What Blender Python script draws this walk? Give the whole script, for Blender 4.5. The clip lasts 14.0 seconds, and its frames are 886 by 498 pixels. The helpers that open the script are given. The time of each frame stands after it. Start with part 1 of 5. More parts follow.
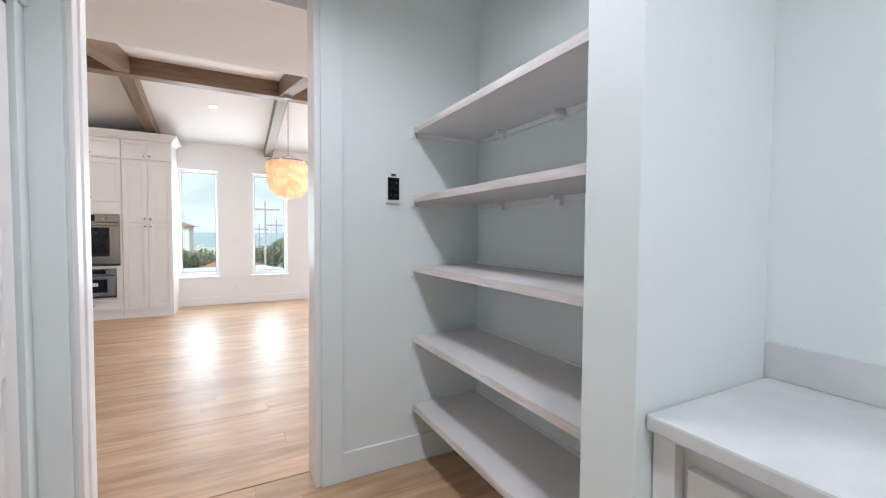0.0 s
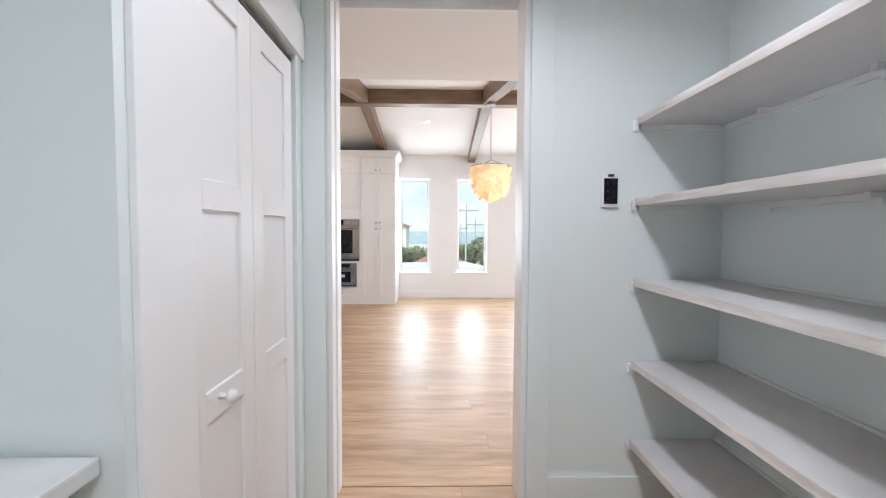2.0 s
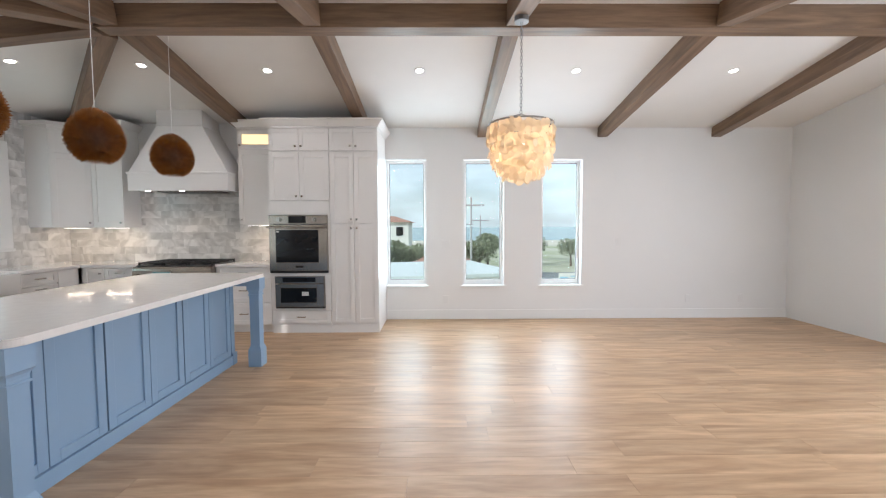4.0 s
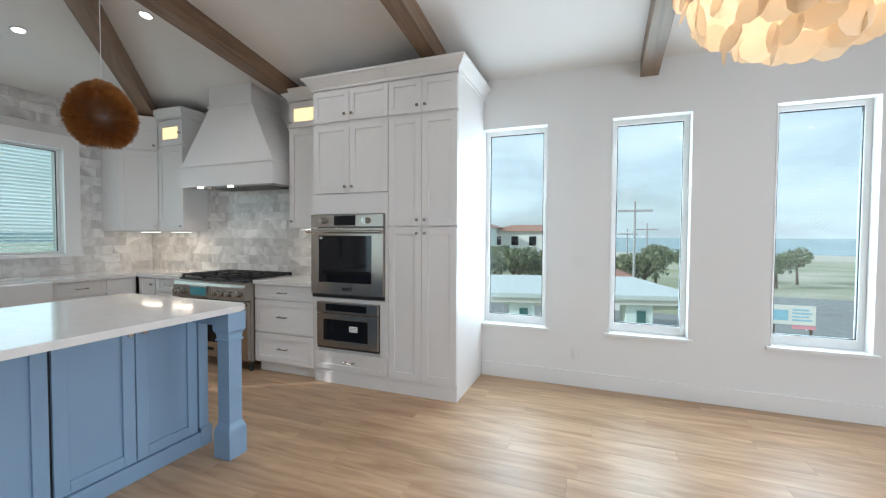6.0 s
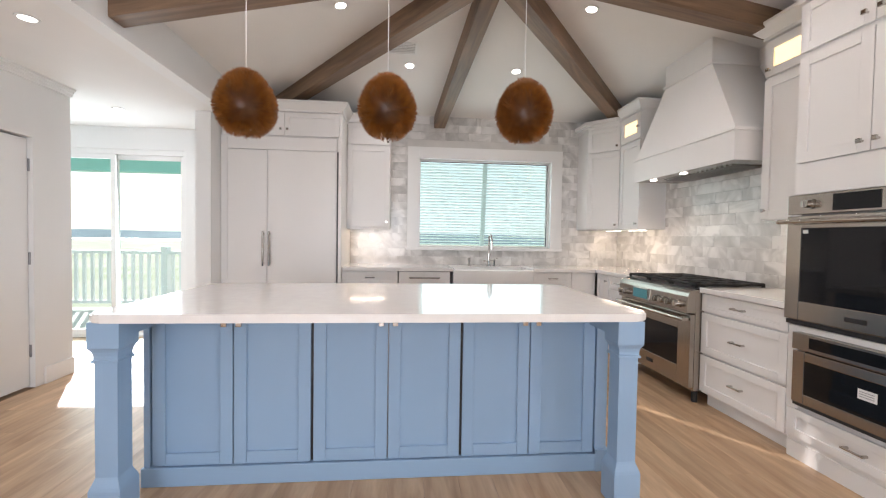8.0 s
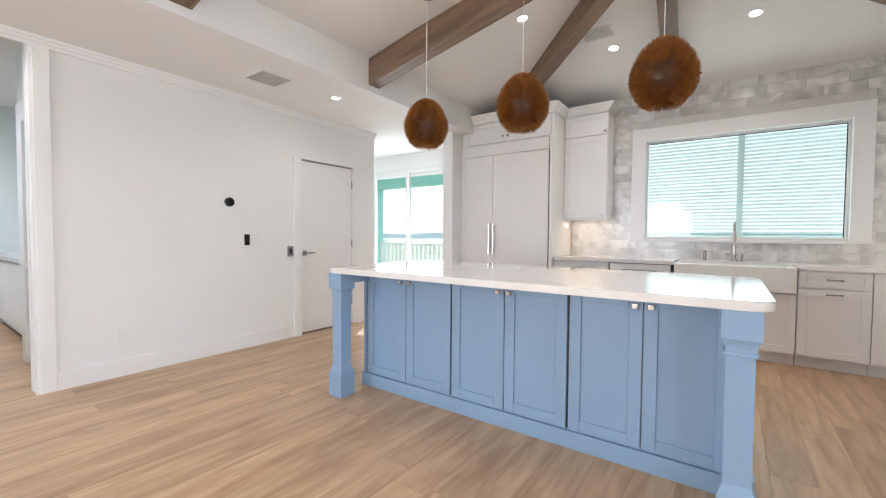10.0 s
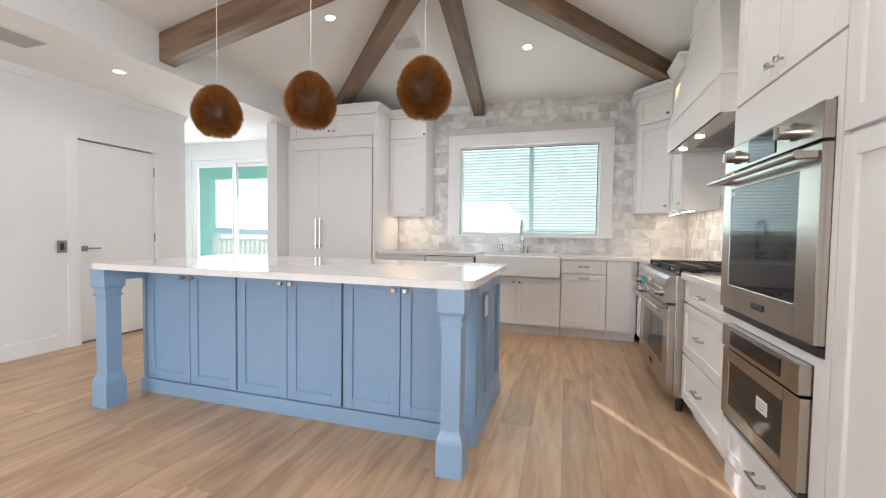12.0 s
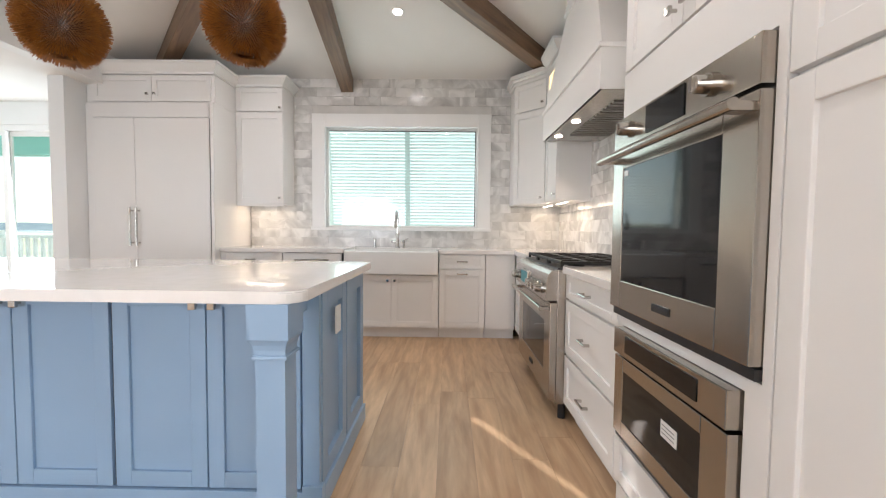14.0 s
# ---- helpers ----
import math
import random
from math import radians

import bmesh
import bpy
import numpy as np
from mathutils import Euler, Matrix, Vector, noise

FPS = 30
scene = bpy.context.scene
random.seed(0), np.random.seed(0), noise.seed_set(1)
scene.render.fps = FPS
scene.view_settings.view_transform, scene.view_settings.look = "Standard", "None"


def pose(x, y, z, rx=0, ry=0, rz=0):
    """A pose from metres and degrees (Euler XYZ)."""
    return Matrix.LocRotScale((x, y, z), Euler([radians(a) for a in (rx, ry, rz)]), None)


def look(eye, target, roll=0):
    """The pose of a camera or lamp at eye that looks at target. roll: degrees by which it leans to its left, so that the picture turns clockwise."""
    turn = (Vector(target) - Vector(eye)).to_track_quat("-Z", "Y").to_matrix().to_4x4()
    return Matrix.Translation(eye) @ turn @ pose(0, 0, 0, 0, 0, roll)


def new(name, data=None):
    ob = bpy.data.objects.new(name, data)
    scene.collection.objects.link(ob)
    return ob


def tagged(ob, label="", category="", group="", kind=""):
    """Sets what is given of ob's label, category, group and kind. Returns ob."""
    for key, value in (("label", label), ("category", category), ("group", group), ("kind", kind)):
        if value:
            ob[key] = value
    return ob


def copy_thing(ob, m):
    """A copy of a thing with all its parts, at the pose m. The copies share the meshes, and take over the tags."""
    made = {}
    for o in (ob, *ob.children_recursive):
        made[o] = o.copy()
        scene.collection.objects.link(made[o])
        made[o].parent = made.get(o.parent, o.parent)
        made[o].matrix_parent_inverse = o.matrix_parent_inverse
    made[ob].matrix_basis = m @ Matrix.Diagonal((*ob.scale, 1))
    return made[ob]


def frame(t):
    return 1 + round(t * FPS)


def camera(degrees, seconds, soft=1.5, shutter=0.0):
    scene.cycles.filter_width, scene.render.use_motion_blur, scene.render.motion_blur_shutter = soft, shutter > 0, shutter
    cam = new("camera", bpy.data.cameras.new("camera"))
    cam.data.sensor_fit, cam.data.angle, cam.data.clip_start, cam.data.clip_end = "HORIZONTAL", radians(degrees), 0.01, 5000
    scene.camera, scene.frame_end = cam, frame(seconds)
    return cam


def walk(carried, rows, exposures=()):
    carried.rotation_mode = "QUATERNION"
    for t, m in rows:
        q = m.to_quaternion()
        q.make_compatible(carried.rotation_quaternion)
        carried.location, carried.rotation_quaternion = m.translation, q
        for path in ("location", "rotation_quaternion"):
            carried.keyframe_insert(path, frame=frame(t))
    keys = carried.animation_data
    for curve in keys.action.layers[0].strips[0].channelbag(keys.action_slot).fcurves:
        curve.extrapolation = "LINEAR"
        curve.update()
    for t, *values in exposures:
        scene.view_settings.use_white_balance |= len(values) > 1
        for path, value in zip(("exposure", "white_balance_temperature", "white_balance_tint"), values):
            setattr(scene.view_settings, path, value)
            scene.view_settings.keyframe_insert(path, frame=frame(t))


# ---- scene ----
cam = camera(95.2, 14.0, 1.2)
PATH = [
    (0, (-0.105, 0.058, 1.298), (0.832, 1.823, 1.223), 0.4),
    (0.5, (-0.124, 0.041, 1.353), (0.417, 1.964, 1.268), 0.1),
    (1, (-0.138, 0.05, 1.367), (0.109, 2.033, 1.283), 0.1),
    (1.5, (-0.137, 0.072, 1.363), (-0.044, 2.068, 1.279), 0.1),
    (2, (-0.141, 0.218, 1.347), (-0.103, 2.216, 1.258), 0.3),
    (2.5, (-0.169, 0.647, 1.362), (-0.147, 2.644, 1.262), -0.1),
    (3, (-0.249, 1.142, 1.363), (-0.206, 3.139, 1.258), -0.4),
    (3.2, (-0.246, 1.362, 1.366), (-0.196, 3.359, 1.26), -0.4),
    (5.3, (0.25, 3.82, 1.418), (-0.037, 5.797, 1.308), 0.2),
    (5.5, (0.243, 4.039, 1.401), (-0.135, 6.0, 1.303), 0.2),
    (6, (0.191, 4.51, 1.356), (-0.525, 6.377, 1.293), 0.3),
    (6.5, (0.047, 4.901, 1.334), (-1.121, 6.523, 1.276), 0.6),
    (7, (-0.08, 5.098, 1.277), (-1.678, 6.3, 1.232), 1.0),
    (7.5, (-0.108, 5.189, 1.292), (-1.98, 5.892, 1.239), 0.8),
    (8, (-0.057, 5.289, 1.269), (-2.048, 5.47, 1.213), 0.9),
    (8.5, (0.017, 5.499, 1.281), (-1.952, 5.155, 1.21), 0.9),
    (8.7, (0.036, 5.609, 1.277), (-1.89, 5.075, 1.204), 0.8),
    (10.8, (-0.05, 6.652, 1.118), (-1.631, 5.428, 1.052), 0.4),
    (11, (-0.08, 6.721, 1.123), (-1.716, 5.572, 1.053), 0.5),
    (11.5, (-0.096, 6.813, 1.146), (-1.886, 5.925, 1.065), 0.7),
    (12, (-0.075, 6.845, 1.145), (-1.987, 6.263, 1.067), 0.8),
    (12.5, (-0.094, 6.856, 1.133), (-2.065, 6.526, 1.056), 0.7),
    (13, (-0.141, 6.878, 1.117), (-2.131, 6.695, 1.038), 0.6),
    (13.5, (-0.312, 6.902, 1.12), (-2.307, 6.797, 1.035), 0.6),
    (14, (-0.645, 6.892, 1.119), (-2.642, 6.865, 1.025), 0.6),
]
EXPOSURES = [(0, 0.24, 6150, 18), (2.0, 0.34, 6150, 18), (2.6, 0.26, 6100, 17), (3.2, 0.1, 6100, 17), (5.3, -0.1, 5650, 9), (6.3, -0.2, 5700, 10), (7.0, 0.16, 6350, 18), (8.5, 0.34, 6200, 17),
             (11.0, 0.4, 6100, 14), (12.5, 0.4, 6100, 14), (13.0, 0.46, 6250, 17), (14, 0.46, 6250, 15)]
walk(cam, [(t, look(eye, target, roll)) for t, eye, target, roll in PATH], EXPOSURES)

# ---- plan, metres ----
NORTH, WEST, SOUTH = 8.35, -5.40, 2.30      # inner faces of the kitchen walls
PANTRY_N = 2.14                             # pantry side of the wall with the doorway
NK = 8.19                                   # kitchen face of the range wall, in front of the window wall
EAST = 5.2
EAVE, APEX, RIDGE_Y, RIDGE_W = 2.85, 3.28, 5.88, -2.90
SOFFIT_Y, SOFFIT_Z = 3.45, 2.53
GROUND = -3.6
GLASS_X, NOOK_X = -5.25, -3.97              # plane of the glass door, end of the hall wall

# ---- world, sun and lamps ----
SUN_WAY = Vector((0.85, 0.53, -0.45)).normalized()
world = bpy.data.worlds.new("sky")
scene.world = world
world.use_nodes = True
wn = world.node_tree
sky = wn.nodes.new("ShaderNodeTexSky")
sky.sky_type, sky.sun_disc = "NISHITA", False
sky.sun_elevation = math.asin(-SUN_WAY.z)
sky.sun_rotation = math.atan2(-SUN_WAY.x, -SUN_WAY.y)
sky.dust_density, sky.air_density = 2.0, 1.0
cl_co = wn.nodes.new("ShaderNodeTexCoord")
cl_map = wn.nodes.new("ShaderNodeMapping")
cl_map.inputs["Scale"].default_value = (1.5, 1.5, 5.0)
cl = wn.nodes.new("ShaderNodeTexNoise")
cl.inputs["Scale"].default_value, cl.inputs["Detail"].default_value = 1.6, 7
cl_r = wn.nodes.new("ShaderNodeValToRGB")
cl_r.color_ramp.elements[0].position, cl_r.color_ramp.elements[1].position = 0.36, 0.62
cl_r.color_ramp.elements[0].color, cl_r.color_ramp.elements[1].color = (0.45, 0.45, 0.45, 1), (1, 1, 1, 1)
mix = wn.nodes.new("ShaderNodeMixRGB")
mix.inputs["Color2"].default_value = (9.2, 9.5, 9.8, 1)
for a, b in ((cl_co.outputs["Generated"], cl_map.inputs["Vector"]), (cl_map.outputs["Vector"], cl.inputs["Vector"]),
             (cl.outputs["Fac"], cl_r.inputs["Fac"]), (cl_r.outputs["Color"], mix.inputs["Fac"]), (sky.outputs["Color"], mix.inputs["Color1"]),
             (mix.outputs["Color"], wn.nodes["Background"].inputs["Color"])):
    wn.links.new(a, b)
wn.nodes["Background"].inputs["Strength"].default_value = 0.12

sun = new("sun", bpy.data.lights.new("sun", "SUN"))
sun.data.energy, sun.data.angle, sun.data.color = 4.0, radians(0.5), (1.0, 0.93, 0.84)
sun.matrix_world = look((0, 0, 20), Vector((0, 0, 20)) + SUN_WAY)


def window_light(x, y, z, aim, width, height, watts):
    lamp = new("window_light", bpy.data.lights.new("window_light", "AREA"))
    lamp.data.shape, lamp.data.size, lamp.data.size_y, lamp.data.energy, lamp.data.color = "RECTANGLE", width, height, watts, (0.90, 0.97, 1.0)
    lamp.matrix_world = look((x, y, z), aim)
    return lamp


def small_lamp(x, y, z, kind, watts, colour, size=0.04, spot=120):
    lamp = new("lamp_light", bpy.data.lights.new("lamp_light", kind))
    lamp.data.energy, lamp.data.color, lamp.data.shadow_soft_size = watts, colour, size
    if kind == "SPOT":
        lamp.data.spot_size, lamp.data.spot_blend = radians(spot), 0.7
    lamp.location = (x, y, z)
    return lamp


WARM = (1.0, 0.80, 0.60)
SOFTWHITE = (1.0, 0.94, 0.87)
for wx in (-0.54, 0.61, 1.77):
    window_light(wx, NORTH + 0.16, 1.43, (wx, 0, 1.2), 0.5, 1.75, 25)
window_light(WEST - 0.14, 6.34, 1.72, (0, 6.34, 1.5), 1.65, 1.0, 6)
window_light(GLASS_X - 0.09, 1.77, 1.15, (0, 1.77, 0.9), 1.5, 2.05, 30)
# Lamp in an unseen east opening, added to brighten the island front.
window_light(EAST - 0.02, 4.0, 1.38, (0, 4.0, 0.9), 2.4, 1.95, 105)

# ---- materials ----
def material(name, colour, rough=0.5, metal=0.0, spread=0.06, scale=6.0, bump=0.0, bump_scale=60.0, coat=0.0, stretch=(1, 1, 1), per_object=0.0, colour2=None, rough_var=0.08):
    """A painted, metal or stone surface with large and fine variation."""
    m = bpy.data.materials.new(name)
    m.use_nodes = True
    n, l = m.node_tree.nodes, m.node_tree.links
    p = n["Principled BSDF"]
    p.inputs["Metallic"].default_value = metal
    p.inputs["Coat Weight"].default_value = coat
    co = n.new("ShaderNodeTexCoord")
    mp = n.new("ShaderNodeMapping")
    mp.inputs["Scale"].default_value = stretch
    l.new(co.outputs["Object"], mp.inputs["Vector"])
    big = n.new("ShaderNodeTexNoise")
    big.inputs["Scale"].default_value, big.inputs["Detail"].default_value = scale, 5
    l.new(mp.outputs["Vector"], big.inputs["Vector"])
    dark = colour2 or tuple(max(0.0, c * (1 - 2 * spread)) for c in colour)
    mx = n.new("ShaderNodeMixRGB")
    mx.inputs["Color1"].default_value, mx.inputs["Color2"].default_value = (*dark, 1), (*colour, 1)
    rp = n.new("ShaderNodeMapRange")
    rp.inputs["From Min"].default_value, rp.inputs["From Max"].default_value = 0.3, 0.7
    l.new(big.outputs["Fac"], rp.inputs["Value"])
    l.new(rp.outputs["Result"], mx.inputs["Fac"])
    out = mx.outputs["Color"]
    if per_object:
        oi = n.new("ShaderNodeObjectInfo")
        hs = n.new("ShaderNodeHueSaturation")
        mr = n.new("ShaderNodeMapRange")
        mr.inputs["To Min"].default_value, mr.inputs["To Max"].default_value = 1 - per_object, 1 + per_object
        l.new(oi.outputs["Random"], mr.inputs["Value"])
        l.new(mr.outputs["Result"], hs.inputs["Value"])
        l.new(out, hs.inputs["Color"])
        out = hs.outputs["Color"]
    l.new(out, p.inputs["Base Color"])
    fine = n.new("ShaderNodeTexNoise")
    fine.inputs["Scale"].default_value, fine.inputs["Detail"].default_value = bump_scale, 4
    l.new(mp.outputs["Vector"], fine.inputs["Vector"])
    rr = n.new("ShaderNodeMapRange")
    rr.inputs["To Min"].default_value, rr.inputs["To Max"].default_value = max(0.02, rough - rough_var), min(1, rough + rough_var)
    l.new(fine.outputs["Fac"], rr.inputs["Value"])
    l.new(rr.outputs["Result"], p.inputs["Roughness"])
    if bump:
        b = n.new("ShaderNodeBump")
        b.inputs["Strength"].default_value, b.inputs["Distance"].default_value = bump, 0.002
        l.new(fine.outputs["Fac"], b.inputs["Height"])
        l.new(b.outputs["Normal"], p.inputs["Normal"])
    return m


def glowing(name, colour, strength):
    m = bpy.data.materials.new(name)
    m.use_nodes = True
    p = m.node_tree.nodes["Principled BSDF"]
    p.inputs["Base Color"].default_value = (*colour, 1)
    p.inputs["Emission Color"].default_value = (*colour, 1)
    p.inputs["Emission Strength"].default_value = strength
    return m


def wood(name, light, dark, along="X", rough=0.4, per_object=0.12, bump=0.25, ring=9.0, coat=0.0, streak=0.28, cross=8):
    """Sawn wood with long grain along one axis."""
    m = bpy.data.materials.new(name)
    m.use_nodes = True
    n, l = m.node_tree.nodes, m.node_tree.links
    p = n["Principled BSDF"]
    co, oi = n.new("ShaderNodeTexCoord"), n.new("ShaderNodeObjectInfo")
    mp = n.new("ShaderNodeMapping")
    mp.inputs["Scale"].default_value = {"X": (0.7, cross, cross), "Y": (cross, 0.7, cross), "Z": (cross, cross, 0.7)}[along]
    add = n.new("ShaderNodeVectorMath")
    sc = n.new("ShaderNodeMath")
    sc.operation, sc.inputs[1].default_value = "MULTIPLY", 37.0
    cb = n.new("ShaderNodeCombineXYZ")
    l.new(oi.outputs["Random"], sc.inputs[0])
    for k in range(3):
        l.new(sc.outputs[0], cb.inputs[k])
    l.new(co.outputs["Object"], add.inputs[0])
    l.new(cb.outputs[0], add.inputs[1])
    l.new(add.outputs[0], mp.inputs["Vector"])
    g = n.new("ShaderNodeTexNoise")
    g.inputs["Scale"].default_value, g.inputs["Detail"].default_value, g.inputs["Distortion"].default_value = 1.6, 8, 1.2
    l.new(mp.outputs["Vector"], g.inputs["Vector"])
    w = n.new("ShaderNodeTexNoise")
    w.inputs["Scale"].default_value, w.inputs["Detail"].default_value = ring, 5
    l.new(mp.outputs["Vector"], w.inputs["Vector"])
    r1 = n.new("ShaderNodeValToRGB")
    r1.color_ramp.elements[0].position, r1.color_ramp.elements[1].position = 0.3, 0.68
    r1.color_ramp.elements[0].color, r1.color_ramp.elements[1].color = (*dark, 1), (*light, 1)
    l.new(g.outputs["Fac"], r1.inputs["Fac"])
    mx = n.new("ShaderNodeMixRGB")
    mx.blend_type, mx.inputs["Fac"].default_value = "MULTIPLY", streak
    r2 = n.new("ShaderNodeValToRGB")
    r2.color_ramp.elements[0].position, r2.color_ramp.elements[1].position = 0.35, 0.6
    r2.color_ramp.elements[0].color = (0.45, 0.4, 0.36, 1)
    l.new(w.outputs["Fac"], r2.inputs["Fac"])
    l.new(r1.outputs["Color"], mx.inputs["Color1"])
    l.new(r2.outputs["Color"], mx.inputs["Color2"])
    hs, mr = n.new("ShaderNodeHueSaturation"), n.new("ShaderNodeMapRange")
    mr.inputs["To Min"].default_value, mr.inputs["To Max"].default_value = 1 - per_object, 1 + per_object
    l.new(oi.outputs["Random"], mr.inputs["Value"])
    l.new(mr.outputs["Result"], hs.inputs["Value"])
    l.new(mx.outputs["Color"], hs.inputs["Color"])
    l.new(hs.outputs["Color"], p.inputs["Base Color"])
    rr = n.new("ShaderNodeMapRange")
    rr.inputs["To Min"].default_value, rr.inputs["To Max"].default_value = rough - 0.08, rough + 0.12
    l.new(w.outputs["Fac"], rr.inputs["Value"])
    l.new(rr.outputs["Result"], p.inputs["Roughness"])
    p.inputs["Coat Weight"].default_value = coat
    b = n.new("ShaderNodeBump")
    b.inputs["Strength"].default_value, b.inputs["Distance"].default_value = bump, 0.002
    l.new(w.outputs["Fac"], b.inputs["Height"])
    l.new(b.outputs["Normal"], p.inputs["Normal"])
    return m


def marble(name):
    """Honed grey-white marble with soft clouds and veins that differ tile by tile."""
    m = bpy.data.materials.new(name)
    m.use_nodes = True
    n, l = m.node_tree.nodes, m.node_tree.links
    p = n["Principled BSDF"]
    co, oi, add, cb, sc = (n.new("ShaderNode" + k) for k in ("TexCoord", "ObjectInfo", "VectorMath", "CombineXYZ", "Math"))
    sc.operation, sc.inputs[1].default_value = "MULTIPLY", 23.0
    l.new(oi.outputs["Random"], sc.inputs[0])
    for k in range(3):
        l.new(sc.outputs[0], cb.inputs[k])
    l.new(co.outputs["Object"], add.inputs[0])
    l.new(cb.outputs[0], add.inputs[1])
    a = n.new("ShaderNodeTexNoise")
    a.inputs["Scale"].default_value, a.inputs["Detail"].default_value, a.inputs["Distortion"].default_value = 3.2, 7, 1.8
    l.new(add.outputs[0], a.inputs["Vector"])
    r = n.new("ShaderNodeValToRGB")
    e = r.color_ramp.elements
    e[0].position, e[0].color = 0.30, (0.50, 0.49, 0.48, 1)
    e[1].position, e[1].color = 0.62, (0.80, 0.79, 0.77, 1)
    x = e.new(0.46)
    x.color = (0.63, 0.62, 0.60, 1)
    l.new(a.outputs["Fac"], r.inputs["Fac"])
    hs, mr = n.new("ShaderNodeHueSaturation"), n.new("ShaderNodeMapRange")
    mr.inputs["To Min"].default_value, mr.inputs["To Max"].default_value = 0.91, 1.05
    l.new(oi.outputs["Random"], mr.inputs["Value"])
    l.new(mr.outputs["Result"], hs.inputs["Value"])
    l.new(r.outputs["Color"], hs.inputs["Color"])
    l.new(hs.outputs["Color"], p.inputs["Base Color"])
    p.inputs["Roughness"].default_value = 0.16
    return m


def glass(name, tint=(0.93, 1.0, 0.98), gloss=0.08):
    """A clear pane: mostly straight through, a little mirror at grazing angles."""
    m = bpy.data.materials.new(name)
    m.use_nodes = True
    n, l = m.node_tree.nodes, m.node_tree.links
    n.remove(n["Principled BSDF"])
    t, g, mx, f, pw, ad = (n.new("ShaderNode" + k) for k in ("BsdfTransparent", "BsdfGlossy", "MixShader", "LayerWeight", "Math", "Math"))
    f.inputs["Blend"].default_value = 0.5
    pw.operation, pw.inputs[1].default_value = "POWER", 5.0
    ad.operation, ad.inputs[1].default_value, ad.use_clamp = "ADD", 0.035, True
    t.inputs["Color"].default_value = (*tint, 1)
    g.inputs["Roughness"].default_value = 0.02
    l.new(f.outputs["Facing"], pw.inputs[0])
    l.new(pw.outputs[0], ad.inputs[0])
    l.new(ad.outputs[0], mx.inputs["Fac"])
    l.new(t.outputs[0], mx.inputs[1])
    l.new(g.outputs[0], mx.inputs[2])
    l.new(mx.outputs[0], n["Material Output"].inputs["Surface"])
    return m


def steel(name, colour=(0.44, 0.40, 0.355), rough=0.22):
    m = material(name, colour, rough, 1.0, 0.02, 3.0, 0.03, 30.0, stretch=(1, 1, 40), rough_var=0.05)
    return m


M_WALL = material("white_wall_paint", (0.80, 0.80, 0.79), 0.62, spread=0.012, scale=1.5, bump=0.12, bump_scale=180)
M_PANTRY = material("pale_aqua_wall_paint", (0.745, 0.80, 0.785), 0.6, spread=0.012, scale=1.5, bump=0.12, bump_scale=180)
M_CEIL = material("ceiling_paint", (0.80, 0.785, 0.76), 0.75, spread=0.015, scale=2, bump=0.25, bump_scale=120)
M_TRIM = material("white_trim_paint", (0.82, 0.82, 0.81), 0.35, spread=0.01, scale=2)
M_CAB = material("white_cabinet_lacquer", (0.80, 0.785, 0.765), 0.36, spread=0.012, scale=2, bump=0.05, bump_scale=90)
M_BLUE = material("blue_cabinet_lacquer", (0.27, 0.40, 0.565), 0.38, spread=0.03, scale=2.5, bump=0.06, bump_scale=90)
M_QUARTZ = material("white_quartz", (0.80, 0.775, 0.75), 0.10, spread=0.03, scale=14, coat=0.3, rough_var=0.03)
M_DESK = material("pale_stone_top", (0.66, 0.67, 0.66), 0.18, spread=0.05, scale=9)
M_STEEL = steel("brushed_steel")
M_CHROME = steel("polished_nickel", (0.52, 0.50, 0.47), 0.13)
M_BRASS = steel("brushed_brass", (0.75, 0.55, 0.26), 0.25)
M_IRON = material("black_cast_iron", (0.025, 0.024, 0.024), 0.55, 0.3, 0.2, 20, 0.3, 80)
M_BLACK = material("black_plastic", (0.02, 0.02, 0.022), 0.4, spread=0.1)
M_SCREEN = material("dark_glass", (0.008, 0.009, 0.011), 0.05, spread=0.1, rough_var=0.02)
M_SCREEN.node_tree.nodes["Principled BSDF"].inputs["Specular IOR Level"].default_value = 0.32
M_TEAL = glowing("oven_display", (0.04, 0.16, 0.18), 0.3)
M_PLATE = material("white_plastic", (0.78, 0.78, 0.77), 0.35, spread=0.01)
M_BEAM = {a: wood("stained_cedar_" + a, (0.265, 0.172, 0.108), (0.145, 0.090, 0.055), a, 0.42, 0.06, 0.3, 7.0) for a in "XY"}
M_PLANK = wood("oak_plank", (0.62, 0.43, 0.265), (0.40, 0.25, 0.14), "X", 0.38, 0.10, 0.08, 6.0, 0.0, 0.30, 5)
M_SUB = material("floor_joint", (0.27, 0.18, 0.11), 0.8)
M_SHELFTOP = material("white_shelf_board", (0.70, 0.69, 0.68), 0.42, spread=0.03, scale=3, bump=0.1)
M_SHELFEDGE = wood("white_washed_edge", (0.84, 0.82, 0.80), (0.54, 0.49, 0.46), "Y", 0.45, 0.0, 0.15, 5.0)
M_MARBLE = marble("marble_tile")
M_GROUT = material("tile_grout", (0.68, 0.665, 0.64), 0.85)
M_GLASS = glass("window_glass")
M_TGLASS = glass("aqua_glass", (0.90, 0.98, 0.97))
M_SINK = material("white_fireclay", (0.80, 0.79, 0.77), 0.14, spread=0.02, bump=0.5, bump_scale=14)
M_CANE = material("rust_brown_quill", (0.40, 0.15, 0.028), 0.4, spread=0.3, scale=30)
M_CANE_CORE = material("dark_amber_core", (0.20, 0.10, 0.06), 0.3, spread=0.2, scale=40)
M_BULB = glowing("lamp_glow", (1.0, 0.90, 0.76), 9.0)
